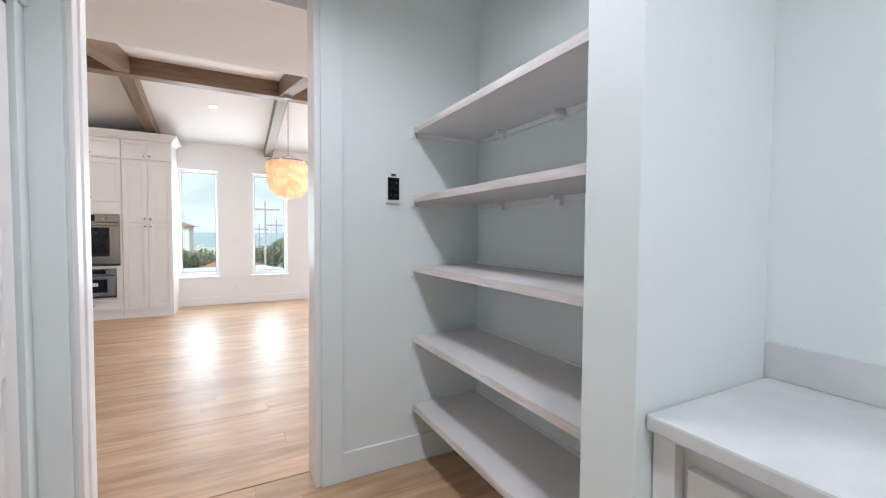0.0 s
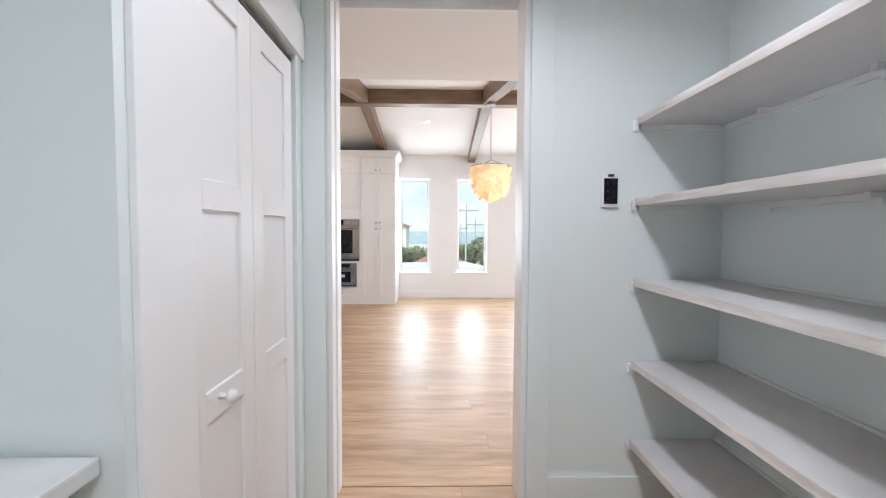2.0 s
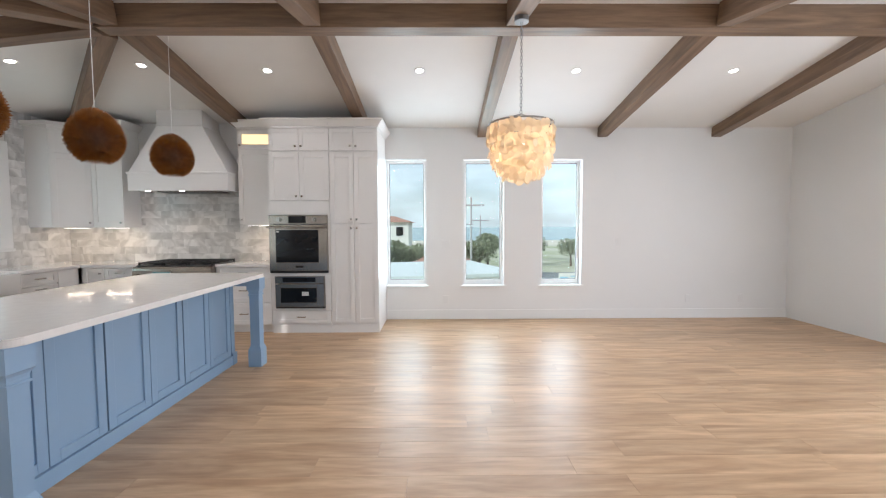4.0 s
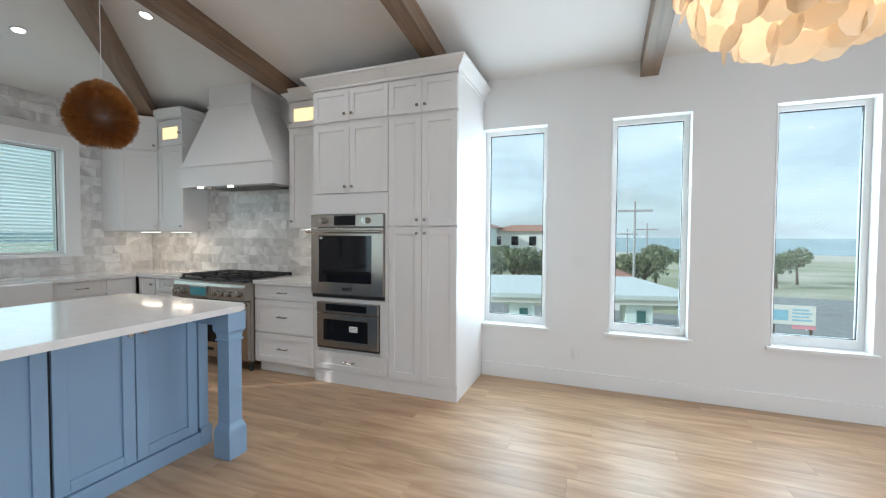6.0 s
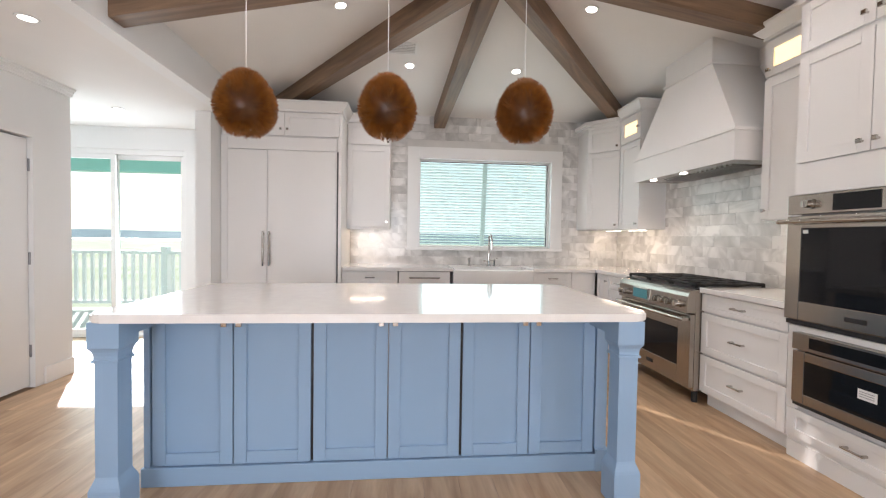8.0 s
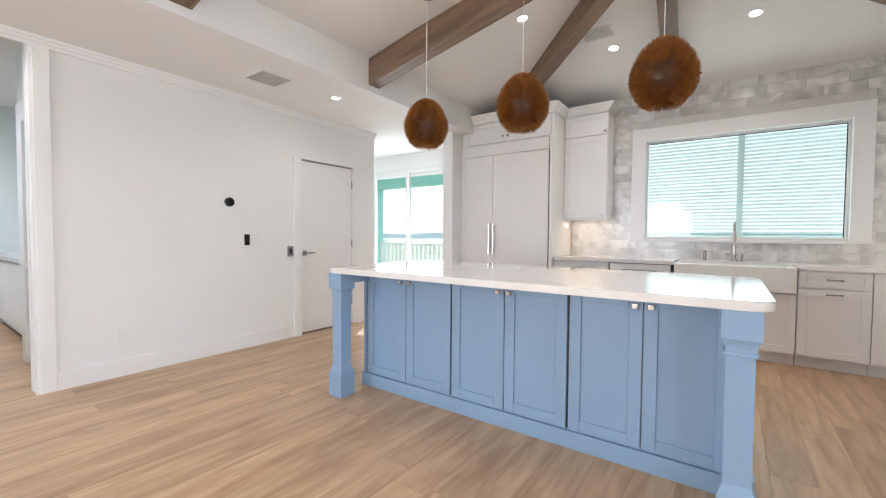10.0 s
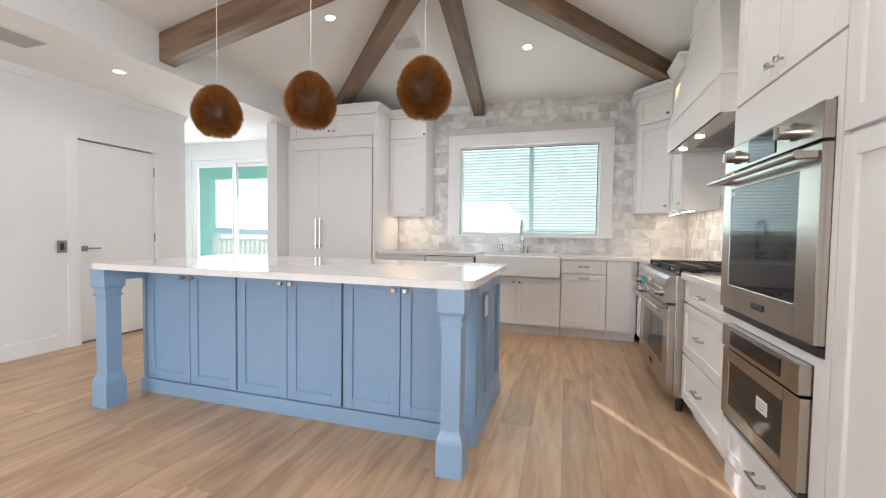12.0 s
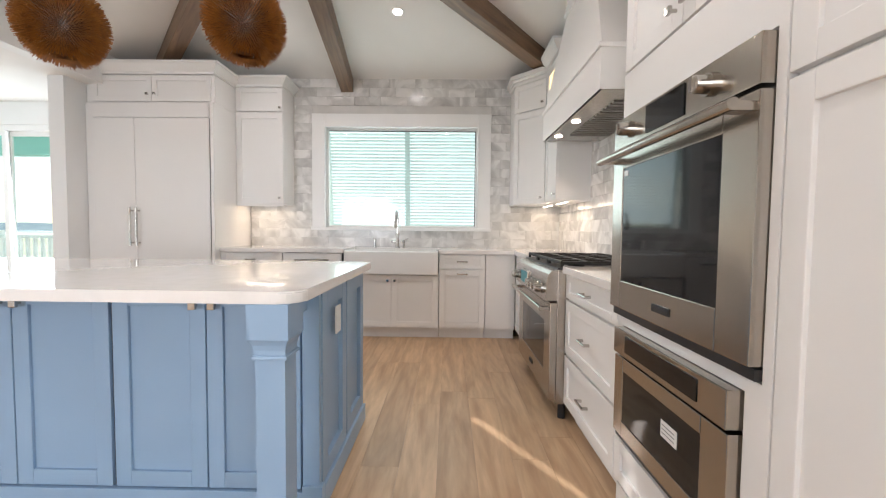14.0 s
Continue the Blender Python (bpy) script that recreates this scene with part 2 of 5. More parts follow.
# Light from inside the cabinet is put into the pane as glow.
M_CABGLOW = glowing("glowing_cabinet_glass", (1.0, 0.74, 0.36), 1.25)
M_SHUT = material("aqua_shutter_paint", (0.77, 0.86, 0.85), 0.5, spread=0.03)
M_PORCH = material("aqua_porch_paint", (0.36, 0.72, 0.68), 0.5, spread=0.03)
M_GREY = material("grey_metal", (0.30, 0.30, 0.31), 0.4, 0.6)
M_FILTER = material("hood_filter_steel", (0.34, 0.32, 0.30), 0.35, 0.9)


def shell_material():
    m = bpy.data.materials.new("capiz_shell")
    m.use_nodes = True
    n, l = m.node_tree.nodes, m.node_tree.links
    p = n["Principled BSDF"]
    p.inputs["Base Color"].default_value = (0.82, 0.72, 0.58, 1)
    p.inputs["Roughness"].default_value = 0.3
    t, mx = n.new("ShaderNodeBsdfTranslucent"), n.new("ShaderNodeMixShader")
    t.inputs["Color"].default_value = (0.95, 0.86, 0.72, 1)
    mx.inputs["Fac"].default_value = 0.6
    l.new(p.outputs[0], mx.inputs[1])
    l.new(t.outputs[0], mx.inputs[2])
    l.new(mx.outputs[0], n["Material Output"].inputs["Surface"])
    return m


M_SHELL = shell_material()


# ---- building helpers ----
def box(bm, x0, x1, y0, y1, z0, z1, bevel=0.0):
    vs = [bm.verts.new((x, y, z)) for x in (x0, x1) for y in (y0, y1) for z in (z0, z1)]
    fs = [bm.faces.new([vs[i] for i in f]) for f in ((0, 1, 3, 2), (4, 6, 7, 5), (0, 4, 5, 1), (2, 3, 7, 6), (0, 2, 6, 4), (1, 5, 7, 3))]
    if bevel:
        es = {e for f in fs for e in f.edges}
        bmesh.ops.bevel(bm, geom=list(es), offset=bevel, segments=2, affect="EDGES", profile=0.6)
    return vs


def rod(bm, a, b, r, seg=10, r2=None):
    a, b = Vector(a), Vector(b)
    d = b - a
    m = Matrix.Translation((a + b) / 2) @ d.to_track_quat("Z", "Y").to_matrix().to_4x4()
    bmesh.ops.create_cone(bm, cap_ends=True, segments=seg, radius1=r, radius2=r if r2 is None else r2, depth=d.length, matrix=m)


def ball(bm, c, r, seg=12, squash=(1, 1, 1)):
    bmesh.ops.create_uvsphere(bm, u_segments=seg, v_segments=max(6, seg // 2), radius=r, matrix=Matrix.Translation(c) @ Matrix.Diagonal((*squash, 1)))


def prism(bm, outline, z0, z1):
    """A flat outline of (x, y) raised from z0 to z1."""
    lo = [bm.verts.new((x, y, z0)) for x, y in outline]
    hi = [bm.verts.new((x, y, z1)) for x, y in outline]
    k = len(outline)
    bm.faces.new(lo[::-1])
    bm.faces.new(hi)
    for i in range(k):
        bm.faces.new((lo[i], lo[(i + 1) % k], hi[(i + 1) % k], hi[i]))


def part(name, bm, material, parent=None, label="", smooth=False):
    me = bpy.data.meshes.new(name)
    bmesh.ops.recalc_face_normals(bm, faces=bm.faces)
    bm.to_mesh(me)
    bm.free()
    me.materials.append(material)
    if smooth:
        for f in me.polygons:
            f.use_smooth = True
    ob = new(name, me)
    ob.parent = parent
    if label:
        tagged(ob, label)
    return ob


def solid(name, boxes, material, parent=None, label="", bevel=0.0):
    bm = bmesh.new()
    for b in boxes:
        box(bm, *b, bevel=bevel)
    return part(name, bm, material, parent, label)


def thing(name, m, label, category, group="", kind=""):
    ob = new(name)
    ob.empty_display_size = 0.1
    ob.matrix_basis = m
    return tagged(ob, label, category, group, kind)


def structure(name, boxes, material, label, category, bevel=0.0):
    return tagged(solid(name, boxes, material, bevel=bevel), label, category, "", "structure")


def facing_east(x, y, z=0.0):
    """Local x runs north, the local front looks east."""
    return pose(x, y, z, 0, 0, 90)

# ---- structure: walls, ceilings ----
def wall_boxes_x(x0, x1, y0, y1, z0, z1, holes):
    """Boxes of a wall that runs along x, round holes (xa, xb, za, zb) in x order."""
    out, x = [], x0
    for xa, xb, za, zb in holes:
        out.append((x, xa, y0, y1, z0, z1))
        if za > z0:
            out.append((xa, xb, y0, y1, z0, za))
        if zb < z1:
            out.append((xa, xb, y0, y1, zb, z1))
        x = xb
    out.append((x, x1, y0, y1, z0, z1))
    return out


def wall_boxes_y(x0, x1, y0, y1, z0, z1, holes):
    return [(b[2], b[3], b[0], b[1], b[4], b[5]) for b in wall_boxes_x(y0, y1, x0, x1, z0, z1, holes)]


WINDOWS_N = [(-0.868, -0.255, 0.508, 2.392), (0.288, 0.90, 0.508, 2.392), (1.455, 2.07, 0.508, 2.392)]
SINK_WIN = (5.405, 7.22, 1.145, 2.30)
DOORWAY = (-0.645, 0.291)
HALL_DOOR = (-3.60, -2.81)
SLIDER = (0.93, 2.62)

wall_north = structure("wall_north", wall_boxes_x(WEST, EAST, NORTH, NORTH + 0.2, 0, 3.4, WINDOWS_N), M_WALL, "white painted wall with three tall narrow windows", "wall")
wall_west = structure("wall_west", wall_boxes_y(WEST - 0.2, WEST, 3.12, NORTH + 0.2, 0, 3.4, [SINK_WIN]), M_GROUT, "kitchen wall behind the marble tiles", "wall")
wall_south = structure("wall_south", wall_boxes_x(NOOK_X, EAST, 2.22, SOUTH, 0, 2.75, [(*HALL_DOOR, 0, 2.02), (*DOORWAY, 0, 2.52)]), M_WALL, "white painted wall with a flush door", "wall")
structure("wall_range", [(WEST, -2.27, NK, NORTH, 0, 3.0)], M_WALL, "white painted wall behind the range", "wall")
structure("wall_pantry_north", wall_boxes_x(-1.45, 1.36, PANTRY_N, 2.22, 0, 2.75, [(*DOORWAY, 0, 2.52)]), M_PANTRY, "pale aqua pantry wall with a cased doorway", "wall")
structure("wall_pantry_east", [(1.24, 1.36, -1.3, PANTRY_N, 0, 2.75)], M_PANTRY, "pale aqua pantry side wall behind shelves", "wall")
structure("wall_pantry_divider", [(0.685, 1.24, 0.635, 0.79, 0, 2.75)], M_PANTRY, "short wall between shelves and counter", "wall", 0.004)
structure("wall_pantry_west", [(-1.57, -1.45, -1.3, 2.14, 0, 2.75)], M_PANTRY, "pale aqua pantry wall", "wall")
structure("wall_pantry_south", [(-1.57, 1.36, -1.42, -1.3, 0, 2.75)], M_PANTRY, "pale aqua pantry end wall", "wall")
structure("wall_closet_return", [(-1.45, -0.76, 1.02, 1.12, 0, 2.75), (-0.86, -0.76, 1.12, 1.245, 0, 2.75), (-0.86, -0.76, 1.245, PANTRY_N, 2.12, 2.75)], M_PANTRY, "pale aqua closet wall round the folding doors", "wall")
structure("wall_nook", [(NOOK_X, NOOK_X + 0.12, 0.8, 2.22, 0, 2.75), (GLASS_X - 0.15, NOOK_X + 0.12, 0.7, 0.8, 0, 2.75)], M_WALL, "white hall wall beside the glass door", "wall")
structure("wall_glass_door", wall_boxes_y(GLASS_X - 0.15, GLASS_X, 0.8, 3.12, 0, 2.75, [(*SLIDER, 0, 2.27)]), M_WALL, "white wall round the sliding glass door", "wall")
structure("wall_stub", [(-5.40, -4.45, 3.12, 3.27, 0, 2.95)], M_WALL, "white wall end beside the refrigerator", "wall")
# This opening is out of view, added for the east lamp.
structure("wall_east", [*wall_boxes_y(EAST, EAST + 0.15, 2.2, NORTH + 0.2, 0, 3.4, [(2.75, 5.25, 0.35, 2.4)])], M_WALL, "plain white end wall with an added, unseen opening", "wall")
structure("ceiling_pantry", [(-1.57, 1.36, -1.42, 2.22, 2.75, 2.85)], M_CEIL, "flat white pantry ceiling", "ceiling")
structure("ceiling_hall", [(GLASS_X, NOOK_X + 0.12, 0.8, 2.22, SOFFIT_Z, SOFFIT_Z + 0.1), (GLASS_X, EAST, 2.22, SOFFIT_Y - 0.12, SOFFIT_Z, SOFFIT_Z + 0.1)], M_CEIL, "low flat white hall ceiling", "ceiling")
structure("soffit", [(GLASS_X, EAST, SOFFIT_Y - 0.12, SOFFIT_Y, SOFFIT_Z, 3.1)], M_WALL, "white dropped edge of the vaulted ceiling", "soffit")

bm = bmesh.new()
pts = {}
for k, p in dict(rw=(RIDGE_W, RIDGE_Y, APEX), re=(EAST + 0.1, RIDGE_Y, APEX), nw=(WEST, NORTH, EAVE), ne=(EAST + 0.1, NORTH, EAVE),
                 sw=(WEST, SOFFIT_Y, EAVE), se=(EAST + 0.1, SOFFIT_Y, EAVE)).items():
    pts[k] = [bm.verts.new(p), bm.verts.new((p[0], p[1], p[2] + 0.12))]
for f in (("nw", "ne", "re", "rw"), ("se", "sw", "rw", "re"), ("sw", "nw", "rw")):
    for k in (0, 1):
        bm.faces.new([pts[q][k] for q in f])
for a, b in (("nw", "ne"), ("ne", "re"), ("re", "se"), ("se", "sw"), ("sw", "nw")):
    bm.faces.new((pts[a][0], pts[b][0], pts[b][1], pts[a][1]))
tagged(part("ceiling_vault", bm, M_CEIL), "white vaulted ceiling with a hipped end", "ceiling", "", "structure")

# trims
structure("baseboard", [(2.12, EAST, NORTH - 0.016, NORTH, 0, 0.14), (-0.86, 2.12, NORTH - 0.016, NORTH, 0, 0.14),
                        (-2.62, DOORWAY[0] - 0.09, SOUTH, SOUTH + 0.016, 0, 0.14), (DOORWAY[1] + 0.09, EAST, SOUTH, SOUTH + 0.016, 0, 0.14), (NOOK_X, -3.68, SOUTH, SOUTH + 0.016, 0, 0.14)], M_TRIM, "tall white painted baseboard", "baseboard", 0.003)
structure("baseboard_pantry", [(0.40, 1.24, PANTRY_N - 0.016, PANTRY_N, 0, 0.15), (1.224, 1.24, 0.79, PANTRY_N - 0.016, 0, 0.15)], M_PANTRY, "pale aqua painted pantry baseboard", "baseboard", 0.003)
bm = bmesh.new()
for k, (dy, dz) in enumerate(((0.02, 0.07), (0.034, 0.045), (0.05, 0.02))):
    box(bm, NOOK_X, EAST, SOUTH, SOUTH + dy, SOFFIT_Z - dz, SOFFIT_Z - dz + 0.026)
tagged(part("crown_molding", bm, M_TRIM), "stepped white crown molding in the hall", "molding", "", "structure")
structure("doorway_trim", [(DOORWAY[0] - 0.09, DOORWAY[0], SOUTH, SOUTH + 0.018, 0, 2.52), (DOORWAY[1], DOORWAY[1] + 0.09, SOUTH, SOUTH + 0.018, 0, 2.52)], M_TRIM, "white door casing on the kitchen side", "trim", 0.003)
structure("doorway_casing", [(DOORWAY[0] - 0.138, DOORWAY[0] - 0.012, PANTRY_N - 0.018, PANTRY_N, 0, 2.52), (DOORWAY[1] + 0.012, DOORWAY[1] + 0.12, PANTRY_N - 0.018, PANTRY_N, 0, 2.52), (DOORWAY[0] - 0.138, DOORWAY[1] + 0.12, PANTRY_N - 0.018, PANTRY_N, 2.52, 2.66)], M_PANTRY, "flat pale aqua door casing", "trim", 0.003)
structure("doorway_jamb", [(DOORWAY[0] - 0.002, DOORWAY[0] + 0.018, PANTRY_N - 0.006, 2.195, 0, 2.52), (DOORWAY[0] - 0.002, DOORWAY[0] + 0.018, 2.235, SOUTH + 0.01, 0, 2.52),
                           (DOORWAY[1] - 0.018, DOORWAY[1] + 0.002, PANTRY_N - 0.006, SOUTH + 0.01, 0, 2.52)], M_TRIM, "white pocket-door jamb with a slot", "trim", 0.002)

pocket = thing("pocket_door", pose(DOORWAY[0], 2.215, 0), "white pocket door slid into its wall slot", "door")
solid("door_leaf", [(-0.02, 0.006, -0.017, 0.017, 0.01, 2.51)], M_TRIM, pocket, bevel=0.002)
latch = solid("edge_pull", [(0.006, 0.010, -0.012, 0.012, 0.90, 1.01)], M_CHROME, pocket, "brushed metal edge pull")
solid("latch_slot", [(0.010, 0.0115, -0.005, 0.005, 0.93, 0.985)], M_BLACK, latch)


# ---- beams ----
def beam(name, a, b, width, depth, label):
    """A sawn beam whose underside runs from a to b."""
    a, b = Vector(a), Vector(b)
    d = b - a
    flat = Vector((d.x, d.y, 0))
    ob = thing(name, Matrix.Translation(a) @ d.to_track_quat("X", "Z").to_matrix().to_4x4(), label, "beam", "ceiling beams")
    bm = bmesh.new()
    box(bm, 0, d.length, -width / 2, width / 2, 0, depth, 0.006)
    part("timber", bm, M_BEAM["X"], ob)
    return ob


BEAM = "brown-stained timber rafter under the white vault"
beam("ridge_beam", (RIDGE_W - 0.05, RIDGE_Y, 3.07), (EAST, RIDGE_Y, 3.07), 0.16, 0.24, "long brown-stained timber ridge beam")
for rx in (-2.82, -1.13, 0.57, 2.35, 4.05):
    beam("rafter", (rx, RIDGE_Y + 0.081, 3.08), (rx, NORTH, 2.71), 0.14, 0.24, BEAM)
    beam("rafter", (rx, RIDGE_Y - 0.081, 3.08), (rx, SOFFIT_Y, 2.59), 0.14, 0.24, BEAM)
hips = [((-2.98, 5.98), (-5.36, 8.28)), ((-2.98, 5.82), (-5.36, 3.50)), ((-3.0, 5.90), (WEST, 5.70))]
for (ax, ay), (bx, by) in hips:
    beam("hip_rafter", (ax, ay, 3.07), (bx, by, 2.70), 0.14, 0.24, "brown-stained timber hip rafter")


# ---- windows ----
def north_window(index, x0, x1, z0, z1):
    w = thing("window_%d" % index, pose(x0, NORTH, z0), "tall narrow white fixed window with a sill", "window", "tall dining windows", "structure")
    a, h = x1 - x0, z1 - z0
    f = 0.048
    solid("window_frame", [(0, f, 0.10, 0.15, 0, h), (a - f, a, 0.10, 0.15, 0, h), (f, a - f, 0.10, 0.15, 0, f + 0.03), (f, a - f, 0.10, 0.15, h - f, h)], M_TRIM, w, bevel=0.003)
    solid("gasket", [(f, f + 0.006, 0.112, 0.13, f + 0.03, h - f), (a - f - 0.006, a - f, 0.112, 0.13, f + 0.03, h - f), (f, a - f, 0.112, 0.13, h - f - 0.006, h - f), (f, a - f, 0.112, 0.13, f + 0.03, f + 0.036)], M_BLACK, w, "thin dark gasket")
    pane = solid("pane", [(f, a - f, 0.118, 0.124, f + 0.03, h - f)], M_GLASS, w)
    pane.visible_shadow = False
    solid("window_sill", [(-0.03, a + 0.03, -0.035, -0.001, -0.022, 0.004), (0.006, a - 0.006, -0.001, 0.10, -0.01, 0.004)], M_TRIM, w, bevel=0.004)
    solid("casing", [(0.0, 0.005, -0.006, 0.10, 0.0, h), (a - 0.005, a, -0.006, 0.10, 0.0, h), (0.005, a - 0.005, -0.006, 0.10, h - 0.005, h)], M_TRIM, w)


for i, q in enumerate(WINDOWS_N):
    north_window(i + 1, *q)

sy0, sy1, sz0, sz1 = SINK_WIN
sw = thing("window_4", facing_east(WEST, sy0, sz0), "wide white-framed window over the sink", "window", "", "structure")
a, h = sy1 - sy0, sz1 - sz0
solid("window_frame", [(0, 0.06, 0.06, 0.11, 0, h), (a - 0.02, a, 0.06, 0.11, 0, h), (0.06, a - 0.02, 0.06, 0.11, 0, 0.02), (0.06, a - 0.02, 0.06, 0.11, h - 0.02, h)], M_TRIM, sw, bevel=0.003)
solid("gasket", [(0.06, a - 0.02, 0.07, 0.08, h - 0.028, h - 0.02), (a - 0.028, a - 0.02, 0.07, 0.08, 0.02, h - 0.028)], M_BLACK, sw, "thin dark gasket")
pane = solid("pane", [(0.06, a - 0.02, 0.082, 0.088, 0.02, h - 0.02)], M_TGLASS, sw)
pane.visible_shadow = False
tw = 0.15
solid("casing", [(0.04 - tw, 0.04, -0.034, 0, -0.005, h + 0.15), (a, a + tw, -0.034, 0, -0.005, h + 0.15), (0.04, a, -0.034, 0, h, h + 0.15)], M_TRIM, sw, "wide flat white casing", bevel=0.003)
solid("window_sill", [(0.03 - tw, a + tw + 0.01, -0.05, 0.06, -0.04, -0.005)], M_TRIM, sw, bevel=0.004)

shutter = thing("storm_shutter", facing_east(WEST - 0.24, sy0 - 0.035, sz0 - 0.24) @ pose(0, 0, sz1 - sz0 + 0.32) @ pose(0, 0, 0, 8) @ pose(0, 0, sz0 - sz1 - 0.32), "aqua louvred top-hung storm shutter propped outside the window", "shutter")
sh, sa = h + 0.32, a + 0.19
solid("stile", [(0, 0.05, 0, 0.03, 0, sh)], M_SHUT, shutter)
solid("stile", [(sa - 0.05, sa, 0, 0.03, 0, sh)], M_SHUT, shutter)
solid("mullion", [(sa / 2 - 0.03, sa / 2 + 0.03, -0.004, 0.03, 0, sh)], M_SHUT, shutter)
nl = 37
for k in range(nl):
    bm = bmesh.new()
    z = sh * (k + 0.5) / nl
    vs = box(bm, 0.05, sa - 0.05, 0.0, 0.042, -0.003, 0.003)
    bmesh.ops.rotate(bm, verts=bm.verts, cent=(0, 0.02, 0), matrix=Matrix.Rotation(radians(-30), 3, "X"))
    bmesh.ops.translate(bm, verts=bm.verts, vec=(0, 0.002, z))
    part("slat", bm, M_SHUT, shutter)

slider = thing("glass_door", facing_east(GLASS_X, SLIDER[0]), "white sliding glass door to the deck", "door", "", "structure")
a, h = SLIDER[1] - SLIDER[0], 2.27
solid("door_frame", [(0, 0.05, 0.02, 0.12, 0, h), (a - 0.05, a, 0.02, 0.12, 0, h), (0.05, a - 0.05, 0.02, 0.12, h - 0.06, h), (0.05, a - 0.05, 0.02, 0.12, 0, 0.03)], M_TRIM, slider, bevel=0.004)
for q, (xa, xb, yy) in enumerate(((0.05, a / 2 + 0.02, 0.03), (a / 2 - 0.035, a - 0.05, 0.075))):
    leaf = solid("sash", [(xa, xa + 0.055, yy, yy + 0.035, 0.03, h - 0.06), (xb - 0.055, xb, yy, yy + 0.035, 0.03, h - 0.06), (xa + 0.055, xb - 0.055, yy, yy + 0.035, 0.03, 0.10), (xa + 0.055, xb - 0.055, yy, yy + 0.035, h - 0.115, h - 0.06)], M_TRIM, slider, bevel=0.003)
    pane = solid("pane", [(xa + 0.055, xb - 0.055, yy + 0.014, yy + 0.02, 0.10, h - 0.115)], M_GLASS, leaf)
    pane.visible_shadow = False


# ---- hall door ----
hd = thing("door_1", pose(HALL_DOOR[0], 2.262, 0), "flush white interior door with a lever handle", "door", "", "structure")
a = HALL_DOOR[1] - HALL_DOOR[0]
solid("door_leaf", [(0.005, a - 0.005, -0.04, 0, 0.015, 2.008)], M_TRIM, hd, bevel=0.003)
# Black sheet behind the leaf stands in for shade round its edges.
solid("shadow_gap", [(0, a, -0.045, -0.041, 0.0, 2.02)], M_BLACK, hd, "black sheet for the shade round the leaf")
lever = solid("handle", [(a - 0.10, a - 0.045, 0, 0.012, 0.915, 0.97)], M_GREY, hd, "dark metal lever handle", 0.003)
solid("lever", [(a - 0.19, a - 0.06, 0.035, 0.047, 0.936, 0.952), (a - 0.085, a - 0.065, 0.012, 0.035, 0.936, 0.952)], M_GREY, lever)
for hz in (0.25, 1.0, 1.75):
    bm = bmesh.new()
    rod(bm, (0.0, 0.006, hz), (0.0, 0.006, hz + 0.10), 0.009)
    part("hinge", bm, M_GREY, hd, "dark metal hinge")
structure("door_casing", [(HALL_DOOR[1], HALL_DOOR[1] + 0.10, SOUTH, SOUTH + 0.018, 0, 2.02)], M_TRIM, "white door casing", "trim", 0.003)


# ---- folding closet doors ----
def leaf_panels(parent, w, h, material, rows, rail=0.09, y=0.0, thick=0.03, recess=0.010, name="door_leaf"):
    """A framed leaf with sunk panels between rails; rows are the rail heights."""
    bs = [(0, rail, y, y + thick, 0, h), (w - rail, w, y, y + thick, 0, h)]
    ys = [0.0] + list(rows) + [h]
    bs += [(rail, w - rail, y, y + thick, 0, rail * 1.3), (rail, w - rail, y, y + thick, h - rail, h)]
    for r in rows:
        bs.append((rail, w - rail, y, y + thick, r - rail / 2, r + rail / 2))
    leaf = solid(name, bs, material, parent, bevel=0.002)
    solid("panel", [(rail, w - rail, y + recess, y + thick - 0.004, rail, h - rail)], material, leaf)
    return leaf


closet = thing("folding_door", facing_east(-0.775, 1.25), "white panelled folding closet door, shut", "door")
for k in (0, 1):
    bm_leaf = leaf_panels(closet, 0.388, 2.06, M_TRIM, (0.825, 1.425), 0.085)
    bm_leaf.location = (0.392 * k, 0, 0.02)
knob = bmesh.new()
ball(knob, (0.15, -0.038, 0.86), 0.019, 14, (1, 0.8, 1))
rod(knob, (0.15, -0.03, 0.86), (0.15, 0.002, 0.86), 0.009)
part("knob", knob, M_TRIM, closet, "round white knob", True)
solid("track", [(-0.004, 0.785, 0.0, 0.03, 2.083, 2.097)], M_BLACK, closet, "dark top track")
structure("closet_casing", [(-0.76, -0.742, 1.05, 1.243, 0, 2.12)], M_TRIM, "white closet casing", "trim", 0.003)
structure("closet_end", [(-0.80, -0.76, 2.045, PANTRY_N - 0.02, 0, 2.12)], M_PANTRY, "pale aqua wall end beside the folding doors", "wall")
structure("closet_header", [(-0.76, -0.742, 1.05, PANTRY_N - 0.02, 2.12, 2.30)], M_TRIM, "white panel above the folding doors", "trim", 0.003)

